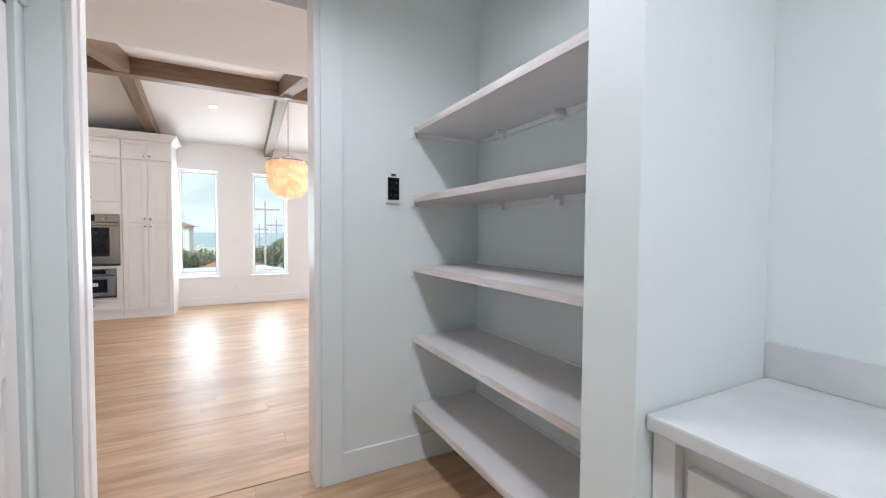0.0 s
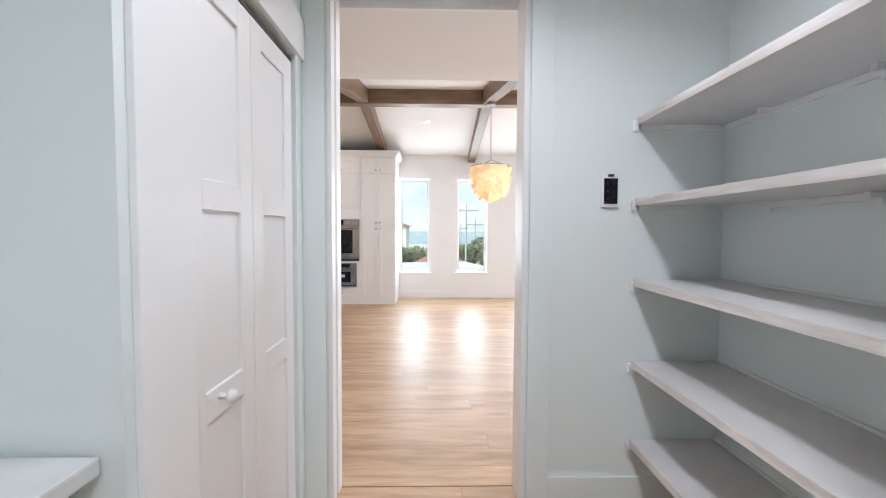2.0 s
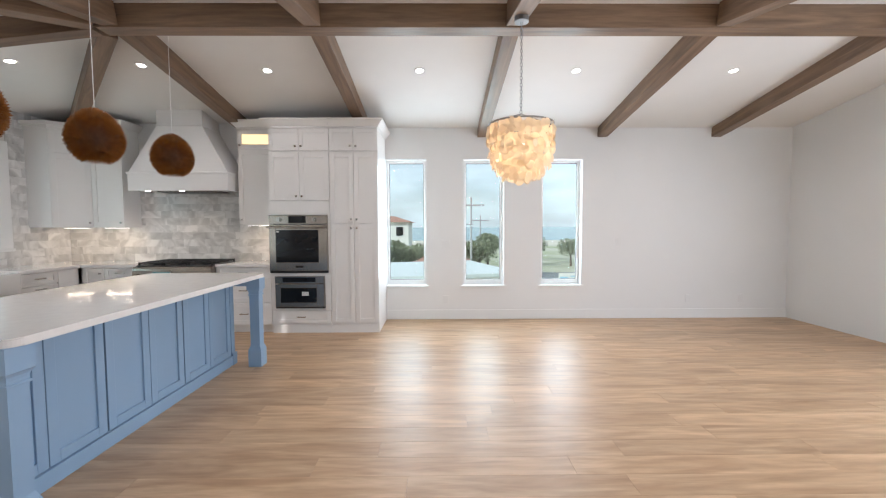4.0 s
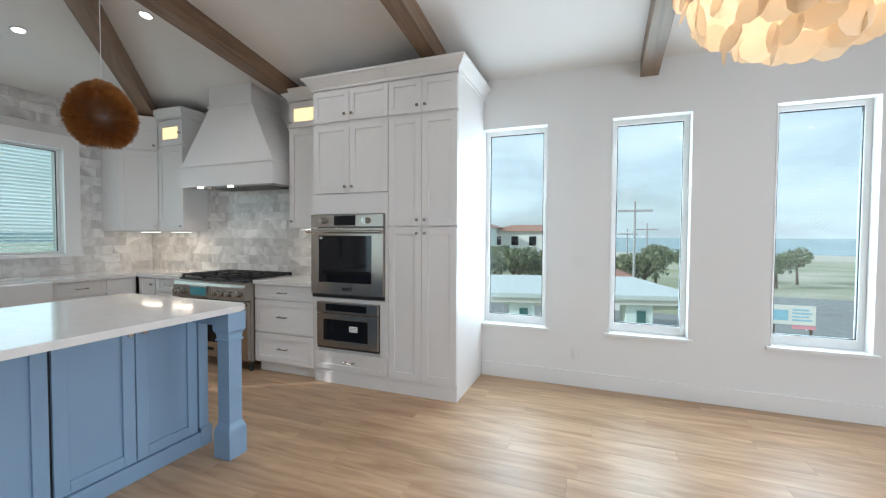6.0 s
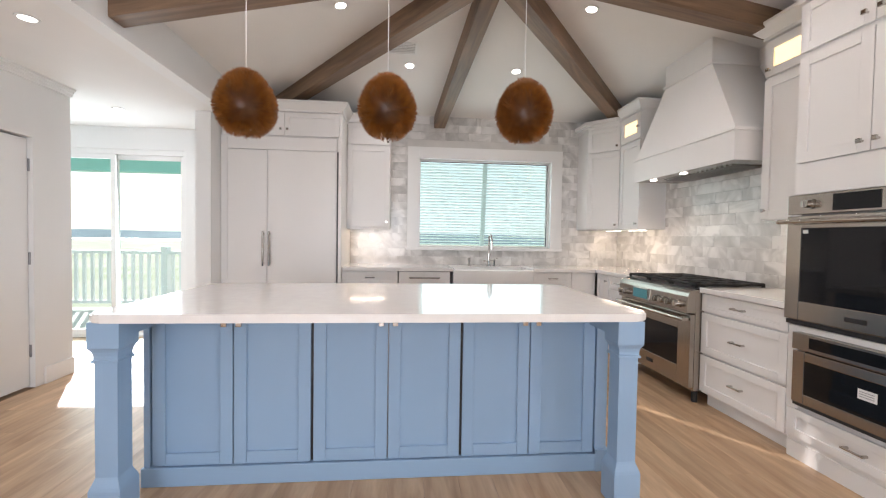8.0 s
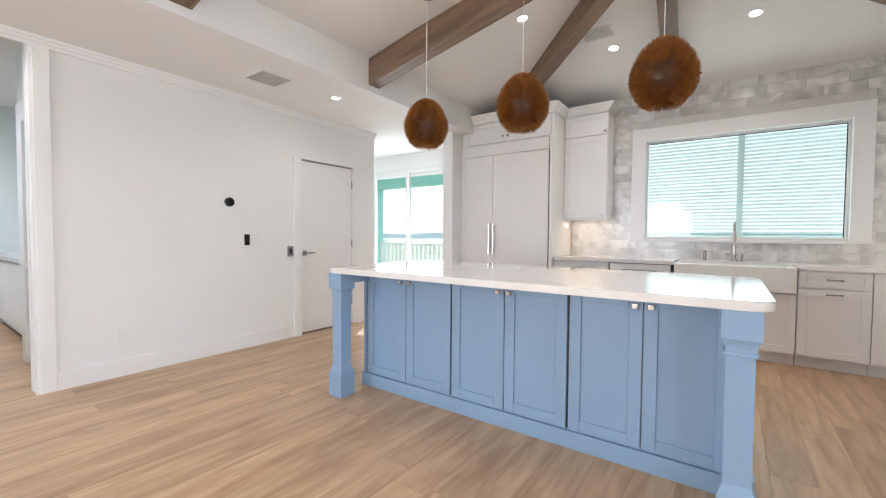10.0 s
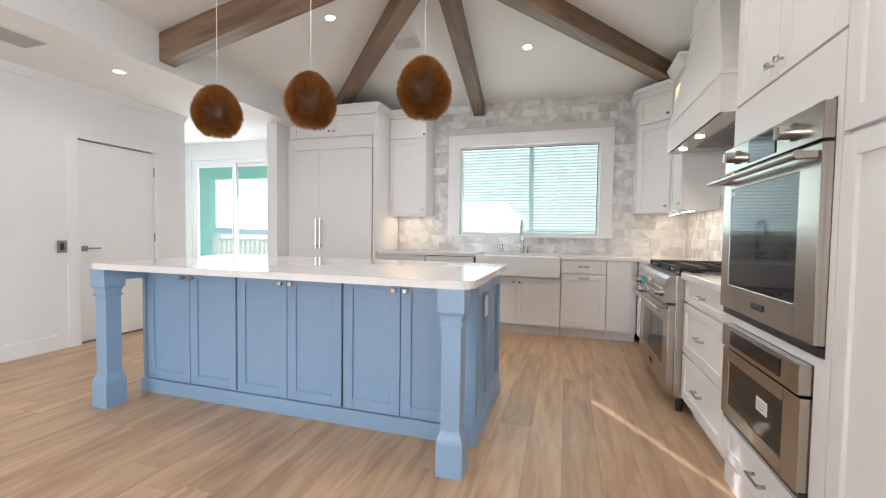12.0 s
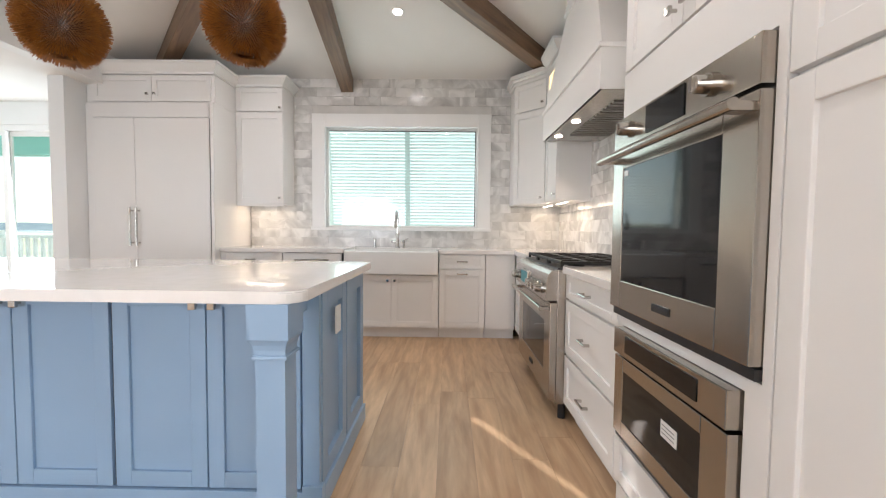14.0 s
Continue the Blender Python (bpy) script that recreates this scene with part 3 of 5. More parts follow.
# ---- pantry shelves ----
for zt in (1.885, 1.505, 1.12, 0.725, 0.335):
    sh = thing("pantry_shelf", pose(0.806, 0.795, zt), "white-painted plywood pantry shelf on cleats", "shelf", "pantry shelves")
    solid("board", [(0.008, 0.43, 0, 1.335, -0.03, 0)], M_SHELFTOP, sh, bevel=0.002)
    solid("edging", [(0, 0.008, 0, 1.335, -0.034, 0.001)], M_SHELFEDGE, sh, "wood-grained white front edge", 0.002)
    solid("back_cleat", [(0.415, 0.433, 0, 1.34, -0.055, -0.031)], M_TRIM, sh)
    solid("side_cleat", [(0.02, 0.415, 1.327, 1.344, -0.055, -0.031)], M_TRIM, sh)
    solid("top_cleat", [(0.418, 0.433, 0, 1.335, 0.001, 0.012)], M_TRIM, sh)
    for yy in (0.2, 0.62, 1.05):
        solid("bracket", [(0.36, 0.415, yy, yy + 0.02, -0.05, -0.031), (0.395, 0.415, yy, yy + 0.02, -0.075, -0.05)], M_TRIM, sh)
    bm = bmesh.new()
    rod(bm, (-0.006, 1.344, -0.052), (-0.006, 1.332, -0.052), 0.006, 8)
    part("screw", bm, M_GREY, sh, "grey screw head")
    solid("end_block", [(-0.014, 0.004, 1.328, 1.344, -0.06, -0.012)], M_TRIM, sh, bevel=0.003)

panel = thing("wall_keypad", pose(0.687, PANTRY_N, 1.537), "black touch keypad in a white wall frame", "keypad")
solid("frame", [(-0.040, 0.040, -0.014, 0, -0.075, 0.075)], M_PLATE, panel, bevel=0.004)
scr = solid("screen", [(-0.032, 0.032, -0.017, -0.0145, -0.058, 0.062)], M_SCREEN, panel, "glossy black touch screen")
solid("cap", [(-0.014, 0.014, -0.017, -0.0145, 0.070, 0.082)], M_BLACK, panel, "small black top sensor")
for k in range(6):
    kx, kz = (-0.015, 0.015)[k % 2], 0.035 - 0.033 * (k // 2)
    bm = bmesh.new()
    rod(bm, (kx, -0.0168, kz), (kx, -0.0176, kz), 0.006, 12)
    part("button", bm, M_BLACK, scr)


# ---- cabinets ----
def shaker(parent, x0, x1, z0, z1, material, name, pull=None, rail=0.06, glassy=False, dark=None):
    """A framed front in the plane y = 0 of its cabinet, with a knob or bar pull."""
    g = 0.0022
    x0, x1, z0, z1 = x0 + g, x1 - g, z0 + g, z1 - g
    r = min(rail, (z1 - z0) * 0.28)
    f = solid(name, [(x0, x0 + rail, 0, 0.021, z0, z1), (x1 - rail, x1, 0, 0.021, z0, z1), (x0 + rail, x1 - rail, 0, 0.021, z0, z0 + r), (x0 + rail, x1 - rail, 0, 0.021, z1 - r, z1)], material, parent, bevel=0.0025)
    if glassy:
        solid("glass_panel", [(x0 + rail, x1 - rail, 0.010, 0.015, z0 + r, z1 - r)], M_CABGLOW, f, "cabinet glass with warm light put in as glow")
    else:
        solid("panel", [(x0 + rail, x1 - rail, 0.011, 0.019, z0 + r, z1 - r)], material, f)
    if pull:
        kind, px, pz = pull
        bm = bmesh.new()
        if kind == "knob":
            rod(bm, (px, 0.0, pz), (px, -0.018, pz), 0.006)
            box(bm, px - 0.012, px + 0.012, -0.030, -0.018, pz - 0.012, pz + 0.012, 0.003)
            part("knob", bm, M_CHROME, f, "square polished nickel knob")
        else:
            L = 0.055
            rod(bm, (px - L, -0.028, pz), (px + L, -0.028, pz), 0.006)
            rod(bm, (px - L + 0.01, 0, pz), (px - L + 0.01, -0.028, pz), 0.008)
            rod(bm, (px + L - 0.01, 0, pz), (px + L - 0.01, -0.028, pz), 0.008)
            part("handle", bm, M_CHROME, f, "polished nickel bar pull")
    return f


def crown(parent, w, d, z, left=True, right=True, h=0.11, out=0.075):
    """A flared cornice round the front and the free ends of a cabinet."""
    bm = bmesh.new()
    prev = None
    for o, zz in ((0.010, 0.0), (0.010, 0.022), (0.020, 0.030), (0.036, 0.048), (out - 0.010, h - 0.026), (out, h - 0.020), (out, h)):
        x0, x1 = (-o if left else 0), (w + o if right else w)
        ring = [bm.verts.new(v) for v in ((x0, -o, z + zz), (x1, -o, z + zz), (x1, d, z + zz), (x0, d, z + zz))]
        if prev:
            for i in range(4):
                bm.faces.new((prev[i], prev[(i + 1) % 4], ring[(i + 1) % 4], ring[i]))
        else:
            bm.faces.new(ring[::-1])
        prev = ring
    bm.faces.new(prev)
    return part("crown", bm, M_CAB, parent)


def cabinet(name, m, w, d, z0, z1, label, group="", material=None, kick=0.0, cat="cabinet", holes=None):
    c = thing(name, m, label, cat, group)
    mat = material or M_CAB
    solid("body", holes or [(0, w, 0.022, d, z0, z1)], mat, c)
    if kick:
        solid("toe_kick", [(0.0, w, 0.075, d, 0, z0)], mat, c)
    return c


F = 7.575                                   # plane of the north cabinet fronts
D, DK = NORTH - F - 0.004, NK - F - 0.004
pan = cabinet("pantry_cabinet", pose(-1.488, F, 0), 0.623, D, 0.10, 2.665, "tall white shaker pantry cabinet", "tall cabinets")
solid("toe_kick", [(0, 0.623, 0.015, D, 0, 0.10)], M_CAB, pan)
for k in (0, 1):
    xa, xb = 0.3115 * k, 0.3115 * (k + 1)
    kx = 0.3115 - 0.036 + 0.072 * k
    shaker(pan, xa, xb, 0.13, 1.432, M_CAB, "door", ("knob", kx, 1.38))
    shaker(pan, xa, xb, 1.440, 2.355, M_CAB, "door", ("knob", kx, 1.49))
    shaker(pan, xa, xb, 2.375, 2.655, M_CAB, "door", ("knob", kx, 2.43), 0.05)
crown(pan, 0.623, D, 2.665, left=False)

ow = 0.775
ovc = cabinet("oven_cabinet", pose(-2.266, F, 0), ow, D, 0.10, 2.665, "tall white shaker cabinet housing two built-in ovens", "tall cabinets",
              holes=[(0, 0.02, 0.022, D, 0.10, 2.665), (ow - 0.02, ow, 0.022, D, 0.10, 2.665), (0.02, ow - 0.02, 0.60, D, 0.30, 1.56), (0.02, ow - 0.02, 0.022, D, 1.56, 2.665), (0.02, ow - 0.02, 0.022, D, 0.10, 0.325)])
solid("toe_kick", [(0, ow, 0.015, D, 0, 0.10)], M_CAB, ovc)
for fb in ((0, 0.055, 0.0, 0.022, 0.30, 0.79), (ow - 0.075, ow, 0.0, 0.022, 0.30, 0.79), (0, ow, 0.0, 0.022, 1.552, 1.727), (0.055, ow - 0.075, 0.0, 0.022, 0.757, 0.79), (ow - 0.026, ow, 0.0, 0.022, 0.79, 1.552)):
    solid("face_frame", [fb], M_CAB, ovc)
shaker(ovc, 0, ow, 0.13, 0.298, M_CAB, "drawer", ("bar", ow / 2, 0.215), 0.055)
for k in (0, 1):
    xa, xb = ow / 2 * k, ow / 2 * (k + 1)
    kx = ow / 2 - 0.036 + 0.072 * k
    shaker(ovc, xa, xb, 1.735, 2.355, M_CAB, "door", ("knob", kx, 1.79))
    shaker(ovc, xa, xb, 2.375, 2.655, M_CAB, "door", ("knob", kx, 2.43), 0.05)
crown(ovc, ow, D, 2.665, right=False)


def bar_handle(parent, x0, x1, z, out=0.06, r=0.013, y=-0.02, name="handle"):
    bm = bmesh.new()
    rod(bm, (x0, y - out, z), (x1, y - out, z), r, 14)
    for x in (x0 + 0.03, x1 - 0.03):
        box(bm, x - 0.02, x + 0.02, y - out - 0.004, y, z - 0.011, z + 0.011, 0.004)
    return part(name, bm, M_STEEL, parent, "thick brushed steel towel-bar handle")


def oven_knob(parent, x, z, y=-0.02, r=0.028):
    bm = bmesh.new()
    rod(bm, (x, y, z), (x, y - 0.012, z), r * 1.05, 24)
    rod(bm, (x, y - 0.012, z), (x, y - 0.045, z), r * 0.85, 24, r * 0.78)
    box(bm, x - 0.006, x + 0.006, y - 0.052, y - 0.044, z - r * 0.7, z + r * 0.7, 0.002)
    return part("knob", bm, M_CHROME, parent, "round steel control knob")


ov = thing("wall_oven", pose(-2.272, F, 0.80), "brushed steel built-in wall oven with a dark window", "oven")
ox = 0.752
solid("body", [(0.03, ox - 0.03, 0.03, 0.58, 0.01, 0.74)], M_GREY, ov)
solid("base_trim", [(0, ox, -0.015, 0.03, -0.004, 0.022)], M_BLACK, ov, "black lower vent trim")
door = solid("door", [(0, 0.085, -0.03, 0.03, 0.028, 0.625), (ox - 0.115, ox, -0.03, 0.03, 0.028, 0.625), (0.085, ox - 0.115, -0.03, 0.03, 0.028, 0.135), (0.085, ox - 0.115, -0.03, 0.03, 0.555, 0.625)], M_STEEL, ov, bevel=0.003)
solid("window", [(0.085, ox - 0.115, -0.027, -0.015, 0.135, 0.555)], M_SCREEN, door, "black glass oven window")
solid("nameplate", [(0.335, 0.435, -0.034, -0.03, 0.068, 0.093)], M_BLACK, door, "small dark maker's plate", 0.002)
solid("sticker", [(0.095, 0.125, -0.029, -0.0275, 0.525, 0.545)], M_PLATE, door, "small pale sticker")
bar_handle(door, -0.005, ox - 0.0, 0.592, 0.055, 0.014, -0.03)
ctl = solid("control_panel", [(0, ox, -0.03, 0.03, 0.635, 0.745)], M_STEEL, ov, bevel=0.003)
solid("display", [(0.255, 0.475, -0.0335, -0.031, 0.647, 0.735)], M_SCREEN, ctl, "dark glass display")
for kx in (0.135, 0.585):
    oven_knob(ctl, kx, 0.69, -0.03)

mw = thing("microwave_oven", pose(-2.208, F, 0.335), "brushed steel built-in microwave oven with a pale label", "microwave")
mx = 0.635
solid("body", [(0.02, mx - 0.02, 0.03, 0.5, 0.0, 0.40)], M_GREY, mw)
solid("base_trim", [(0.0, mx, -0.02, 0.03, -0.003, 0.014)], M_BLACK, mw, "black lower trim")
md = solid("door", [(0, 0.07, -0.03, 0.03, 0.018, 0.315), (mx - 0.10, mx, -0.03, 0.03, 0.018, 0.315), (0.07, mx - 0.10, -0.03, 0.03, 0.018, 0.075), (0.07, mx - 0.10, -0.03, 0.03, 0.265, 0.315)], M_STEEL, mw, bevel=0.003)
solid("window", [(0.07, mx - 0.10, -0.027, -0.015, 0.075, 0.265)], M_SCREEN, md, "black glass microwave window")
solid("label", [(0.345, 0.43, -0.0295, -0.0275, 0.165, 0.215)], M_PLATE, md, "small white paper label")
for k in range(3):
    solid("print_line", [(0.352, 0.42, -0.0303, -0.0296, 0.177 + 0.012 * k, 0.180 + 0.012 * k)], M_GREY, md)
mc = solid("control_panel", [(0, mx, -0.036, 0.03, 0.325, 0.42)], M_STEEL, mw, bevel=0.003)
solid("display", [(0.10, mx - 0.11, -0.0385, -0.0365, 0.345, 0.405)], M_SCREEN, mc, "black glass display strip")

# drawers between range and ovens
dr = cabinet("drawer_cabinet", pose(-2.985, F, 0), 0.715, DK, 0.10, 0.875, "white shaker three-drawer base cabinet", "base cabinets", kick=1)
for za, zb in ((0.735, 0.870), (0.41, 0.725), (0.115, 0.40)):
    shaker(dr, 0.0, 0.715, za, zb, M_CAB, "drawer", ("bar", 0.357, (za + zb) / 2), 0.055)

# range
rg = thing("gas_range", pose(-3.99, F - 0.075, 0), "stainless steel gas range with black iron grates", "range")
rw = 1.0
solid("body", [(0.0, rw, 0.03, DK + 0.05, 0.10, 0.895)], M_STEEL, rg, bevel=0.003)
solid("kick_panel", [(0.03, rw - 0.03, 0.06, 0.08, 0.09, 0.12)], M_STEEL, rg)
for lx in (0.05, rw - 0.05):
    for ly in (0.08, DK):
        bm = bmesh.new()
        rod(bm, (lx, ly, 0), (lx, ly, 0.10), 0.022)
        part("leg", bm, M_BLACK, rg)
od = solid("oven_door", [(0.0, 0.14, -0.012, 0.028, 0.125, 0.70), (rw - 0.14, rw, -0.012, 0.028, 0.125, 0.70), (0.14, rw - 0.14, -0.012, 0.028, 0.125, 0.27), (0.14, rw - 0.14, -0.012, 0.028, 0.57, 0.70)], M_STEEL, rg, bevel=0.003)
solid("window", [(0.14, rw - 0.14, -0.009, 0.004, 0.27, 0.57)], M_SCREEN, od, "black glass oven window")
solid("nameplate", [(0.45, 0.54, -0.016, -0.012, 0.185, 0.215)], M_BLACK, od, "small dark maker's plate", 0.002)
bar_handle(od, 0.0, rw, 0.665, 0.055, 0.015, -0.012)
bm = bmesh.new()
prof = [(0.03, 0.715), (-0.042, 0.715), (-0.034, 0.84), (-0.026, 0.868), (-0.008, 0.888), (0.03, 0.895)]
lo = [bm.verts.new((0, y, z)) for y, z in prof]
hi = [bm.verts.new((rw, y, z)) for y, z in prof]
bm.faces.new(lo)
bm.faces.new(hi[::-1])
for i in range(len(prof)):
    j = (i + 1) % len(prof)
    bm.faces.new((lo[i], hi[i], hi[j], lo[j]))
rp = part("control_panel", bm, M_STEEL, rg)
for kx in (0.07, 0.15, 0.62, 0.71, 0.80, 0.90):
    oven_knob(rp, kx, 0.775, -0.038, 0.03)
bezel = solid("bezel", [(0.26, 0.50, -0.050, -0.034, 0.733, 0.838)], M_CHROME, rp, "bright metal display surround", 0.003)
solid("display", [(0.272, 0.488, -0.0535, -0.0505, 0.745, 0.826)], M_TEAL, bezel, "small teal touch display")
solid("cooktop", [(0.01, rw - 0.01, 0.03, DK + 0.04, 0.895, 0.905)], M_BLACK, rg, "black cooktop pan")
for k in range(3):
    bm = bmesh.new()
    xa, xb = 0.02 + 0.32 * k, 0.335 + 0.32 * k
    for yy in (0.05, 0.20, 0.35, 0.50, 0.615):
        box(bm, xa, xb, yy, yy + 0.018, 0.925, 0.945, 0.004)
    for xx in (xa, (xa + xb) / 2 - 0.009, xb - 0.018):
        box(bm, xx, xx + 0.018, 0.05, 0.633, 0.922, 0.943, 0.004)
    for xx in (xa, xb - 0.018):
        for yy in (0.05, 0.615):
            box(bm, xx, xx + 0.018, yy, yy + 0.018, 0.905, 0.925)
    gr = part("grate", bm, M_IRON, rg, "black cast-iron grate")
    for yy in (0.19, 0.49):
        bm = bmesh.new()
        rod(bm, ((xa + xb) / 2, yy, 0.905), ((xa + xb) / 2, yy, 0.921), 0.05, 20)
        part("burner", bm, M_IRON, rg)

# corner base units
cb = cabinet("corner_cabinet", pose(-4.742, F, 0), 0.747, DK, 0.10, 0.875, "white shaker corner base cabinet beside the range", "base cabinets", kick=1)
shaker(cb, 0.03, 0.30, 0.115, 0.87, M_CAB, "door", ("knob", 0.265, 0.80), 0.05)
shaker(cb, 0.31, 0.742, 0.725, 0.87, M_CAB, "drawer", ("bar", 0.525, 0.80), 0.05)
shaker(cb, 0.31, 0.742, 0.115, 0.715, M_CAB, "door", ("knob", 0.70, 0.64), 0.05)

# sink run
FW = -4.742
DW = FW - WEST - 0.004
units = [("base_cabinet", 4.563, 5.195, "white shaker base cabinet with a drawer"), ("base_cabinet", 6.80, 7.268, "white shaker base cabinet with a drawer over a door")]
for nm, ya, yb, lab in units:
    c = cabinet(nm, facing_east(FW, ya), yb - ya, DW, 0.10, 0.875, lab, "base cabinets", kick=1)
    shaker(c, 0, yb - ya, 0.725, 0.87, M_CAB, "drawer", ("bar", (yb - ya) / 2, 0.80), 0.05)
    shaker(c, 0, yb - ya, 0.115, 0.715, M_CAB, "door", ("bar", (yb - ya) / 2, 0.675), 0.06)
dwm = thing("dishwasher", facing_east(FW, 5.20), "panelled white dishwasher with a steel bar handle", "dishwasher")
solid("body", [(0.01, 0.60, 0.025, DW, 0.0, 0.87)], M_BLACK, dwm)
fr = solid("door", [(0.008, 0.602, -0.002, 0.024, 0.10, 0.868)], M_CAB, dwm, bevel=0.003)
bm = bmesh.new()
rod(bm, (0.13, -0.032, 0.80), (0.48, -0.032, 0.80), 0.009)
for x in (0.15, 0.46):
    rod(bm, (x, 0, 0.80), (x, -0.032, 0.80), 0.007)
part("handle", bm, M_CHROME, fr, "long polished nickel bar handle")
sc = cabinet("sink_cabinet", facing_east(FW, 5.83), 0.965, DW, 0.10, 0.66, "white shaker double-door sink base cabinet", "base cabinets", kick=1)
for k in (0, 1):
    shaker(sc, 0.4825 * k, 0.4825 * (k + 1), 0.115, 0.655, M_CAB, "door", ("knob", 0.4825 - 0.036 + 0.072 * k, 0.60))
fil = cabinet("filler_panel", facing_east(FW, 7.272), 0.30, DW, 0.10, 0.875, "narrow white corner filler panel", "base cabinets", kick=1)
solid("front", [(0, 0.25, 0.002, 0.022, 0.115, 0.87)], M_CAB, fil)

snk = thing("farmhouse_sink", facing_east(FW - 0.03, 5.835, 0.662), "white fireclay apron-front sink with a hammered face", "sink")
bm = bmesh.new()
box(bm, 0, 0.955, -0.0, 0.045, 0, 0.237, 0.012)
box(bm, 0, 0.955, 0.42, 0.455, 0, 0.237)
box(bm, 0, 0.035, 0.045, 0.42, 0, 0.237)
box(bm, 0.92, 0.955, 0.045, 0.42, 0, 0.237)
box(bm, 0.035, 0.92, 0.045, 0.42, 0, 0.03)
part("basin", bm, M_SINK, snk)
for v in snk.children:
    v.location = (0, -0.075, 0)

# worktops
def worktop(name, boxes, label):
    return tagged(solid(name, boxes, M_QUARTZ, bevel=0.004), label, "countertop")


worktop("countertop", [(WEST, FW + 0.022, 4.563, 5.83, 0.876, 0.916), (WEST, -5.23, 5.83, 6.795, 0.876, 0.916), (WEST, FW + 0.022, 6.795, NK, 0.876, 0.916), (FW + 0.022, -3.995, F - 0.022, NK, 0.876, 0.916)], "polished white quartz worktop along the sink wall")
worktop("countertop", [(-2.985, -2.27, F - 0.022, NK, 0.876, 0.916)], "polished white quartz worktop beside the ovens")

# tap
tap = thing("faucet", pose(-5.10, 6.33, 0.916), "polished nickel bridge faucet with a spring spout", "faucet")
bm = bmesh.new()
rod(bm, (0, 0, 0), (0, 0, 0.012), 0.030, 16)
rod(bm, (0, 0, 0.012), (0, 0, 0.14), 0.019, 16)
rod(bm, (0, 0, 0.14), (0, 0, 0.16), 0.024, 16)
part("column", bm, M_CHROME, tap, smooth=False)
bm = bmesh.new()
prev = Vector((0, 0, 0.16))
for k in range(1, 15):
    q = k / 14
    if q < 0.45:
        p = Vector((0, 0, 0.16 + 0.16 * q / 0.45))
    else:
        an = math.pi * (q - 0.45) / 0.55
        p = Vector((0.085 - 0.085 * math.cos(an), 0, 0.32 + 0.085 * math.sin(an)))
    rod(bm, prev, p, 0.012, 10)
    prev = p
rod(bm, prev, prev + Vector((0, 0, -0.10)), 0.015, 12, 0.021)
part("spout", bm, M_CHROME, tap)
for sgn in (-1, 1):
    bm = bmesh.new()
    rod(bm, (0, 0, 0.07), (0, 0.07 * sgn, 0.07), 0.009)
    rod(bm, (0, 0.07 * sgn, 0.0), (0, 0.07 * sgn, 0.085), 0.013, 12) if sgn > 0 else rod(bm, (0, 0.045 * sgn, 0.07), (0, 0.05 * sgn, 0.075), 0.012)
    rod(bm, (0, 0.07 * sgn, 0.085), (0.03, 0.115 * sgn, 0.105), 0.006) if sgn > 0 else ball(bm, (0, -0.06, 0.07), 0.014)
    part("handle", bm, M_CHROME, tap)
soap = thing("soap_dispenser", pose(-5.10, 6.08, 0.916), "small polished nickel soap dispenser", "dispenser")
bm = bmesh.new()
rod(bm, (0, 0, 0), (0, 0, 0.008), 0.022, 14)
rod(bm, (0, 0, 0.008), (0, 0, 0.075), 0.013, 14)
rod(bm, (0, 0, 0.075), (0, 0, 0.10), 0.017, 14)
rod(bm, (0, 0, 0.09), (0.07, 0, 0.10), 0.006)
part("pump", bm, M_CHROME, soap)

# refrigerator
FX = -4.67
fe = FX - WEST - 0.004
FY, FWD = 3.275, 1.285
fr = cabinet("refrigerator", facing_east(FX, FY), FWD - 0.032, fe, 0.10, 2.35, "wide white panelled built-in refrigerator", "", kick=1, cat="refrigerator")
solid("side_panel", [(FWD - 0.030, FWD, -0.02, fe, 0.0, 2.352)], M_CAB, fr)
solid("filler", [(0.0, 0.07, 0.0, 0.021, 0.10, 2.345)], M_CAB, fr)
for k in (0, 1):
    xa, xb = (0.074, 0.485) if k == 0 else (0.489, FWD - 0.05)
    d = solid("door", [(xa, xb, -0.006, 0.021, 0.115, 2.20)], M_CAB, fr, bevel=0.003)
    bm = bmesh.new()
    hx = 0.455 if k == 0 else 0.52
    rod(bm, (hx, -0.05, 0.93), (hx, -0.05, 1.31), 0.011, 12)
    for z in (0.96, 1.28):
        rod(bm, (hx, -0.005, z), (hx, -0.05, z), 0.009)
    part("handle", bm, M_CHROME, d, "long polished nickel handle")
solid("top_panel", [(0.074, FWD - 0.05, -0.004, 0.021, 2.205, 2.345)], M_CAB, fr)
# Shade beside the right door is put in as a black strip.
solid("shadow_gap", [(FWD - 0.048, FWD - 0.033, 0.002, 0.0215, 0.115, 2.20)], M_BLACK, fr, "black strip for the shade beside the door")
fu = cabinet("over_fridge_cabinet", facing_east(FX, FY), FWD, fe, 2.354, 2.625, "white shaker cabinet above the refrigerator", "wall cabinets")
for k in (0, 1):
    shaker(fu, 0.07 + 0.595 * k, 0.665 + 0.595 * k, 2.36, 2.615, M_CAB, "door", ("knob", 0.665 - 0.036 + 0.072 * k, 2.43), 0.05)
crown(fu, FWD, fe, 2.625, left=False)

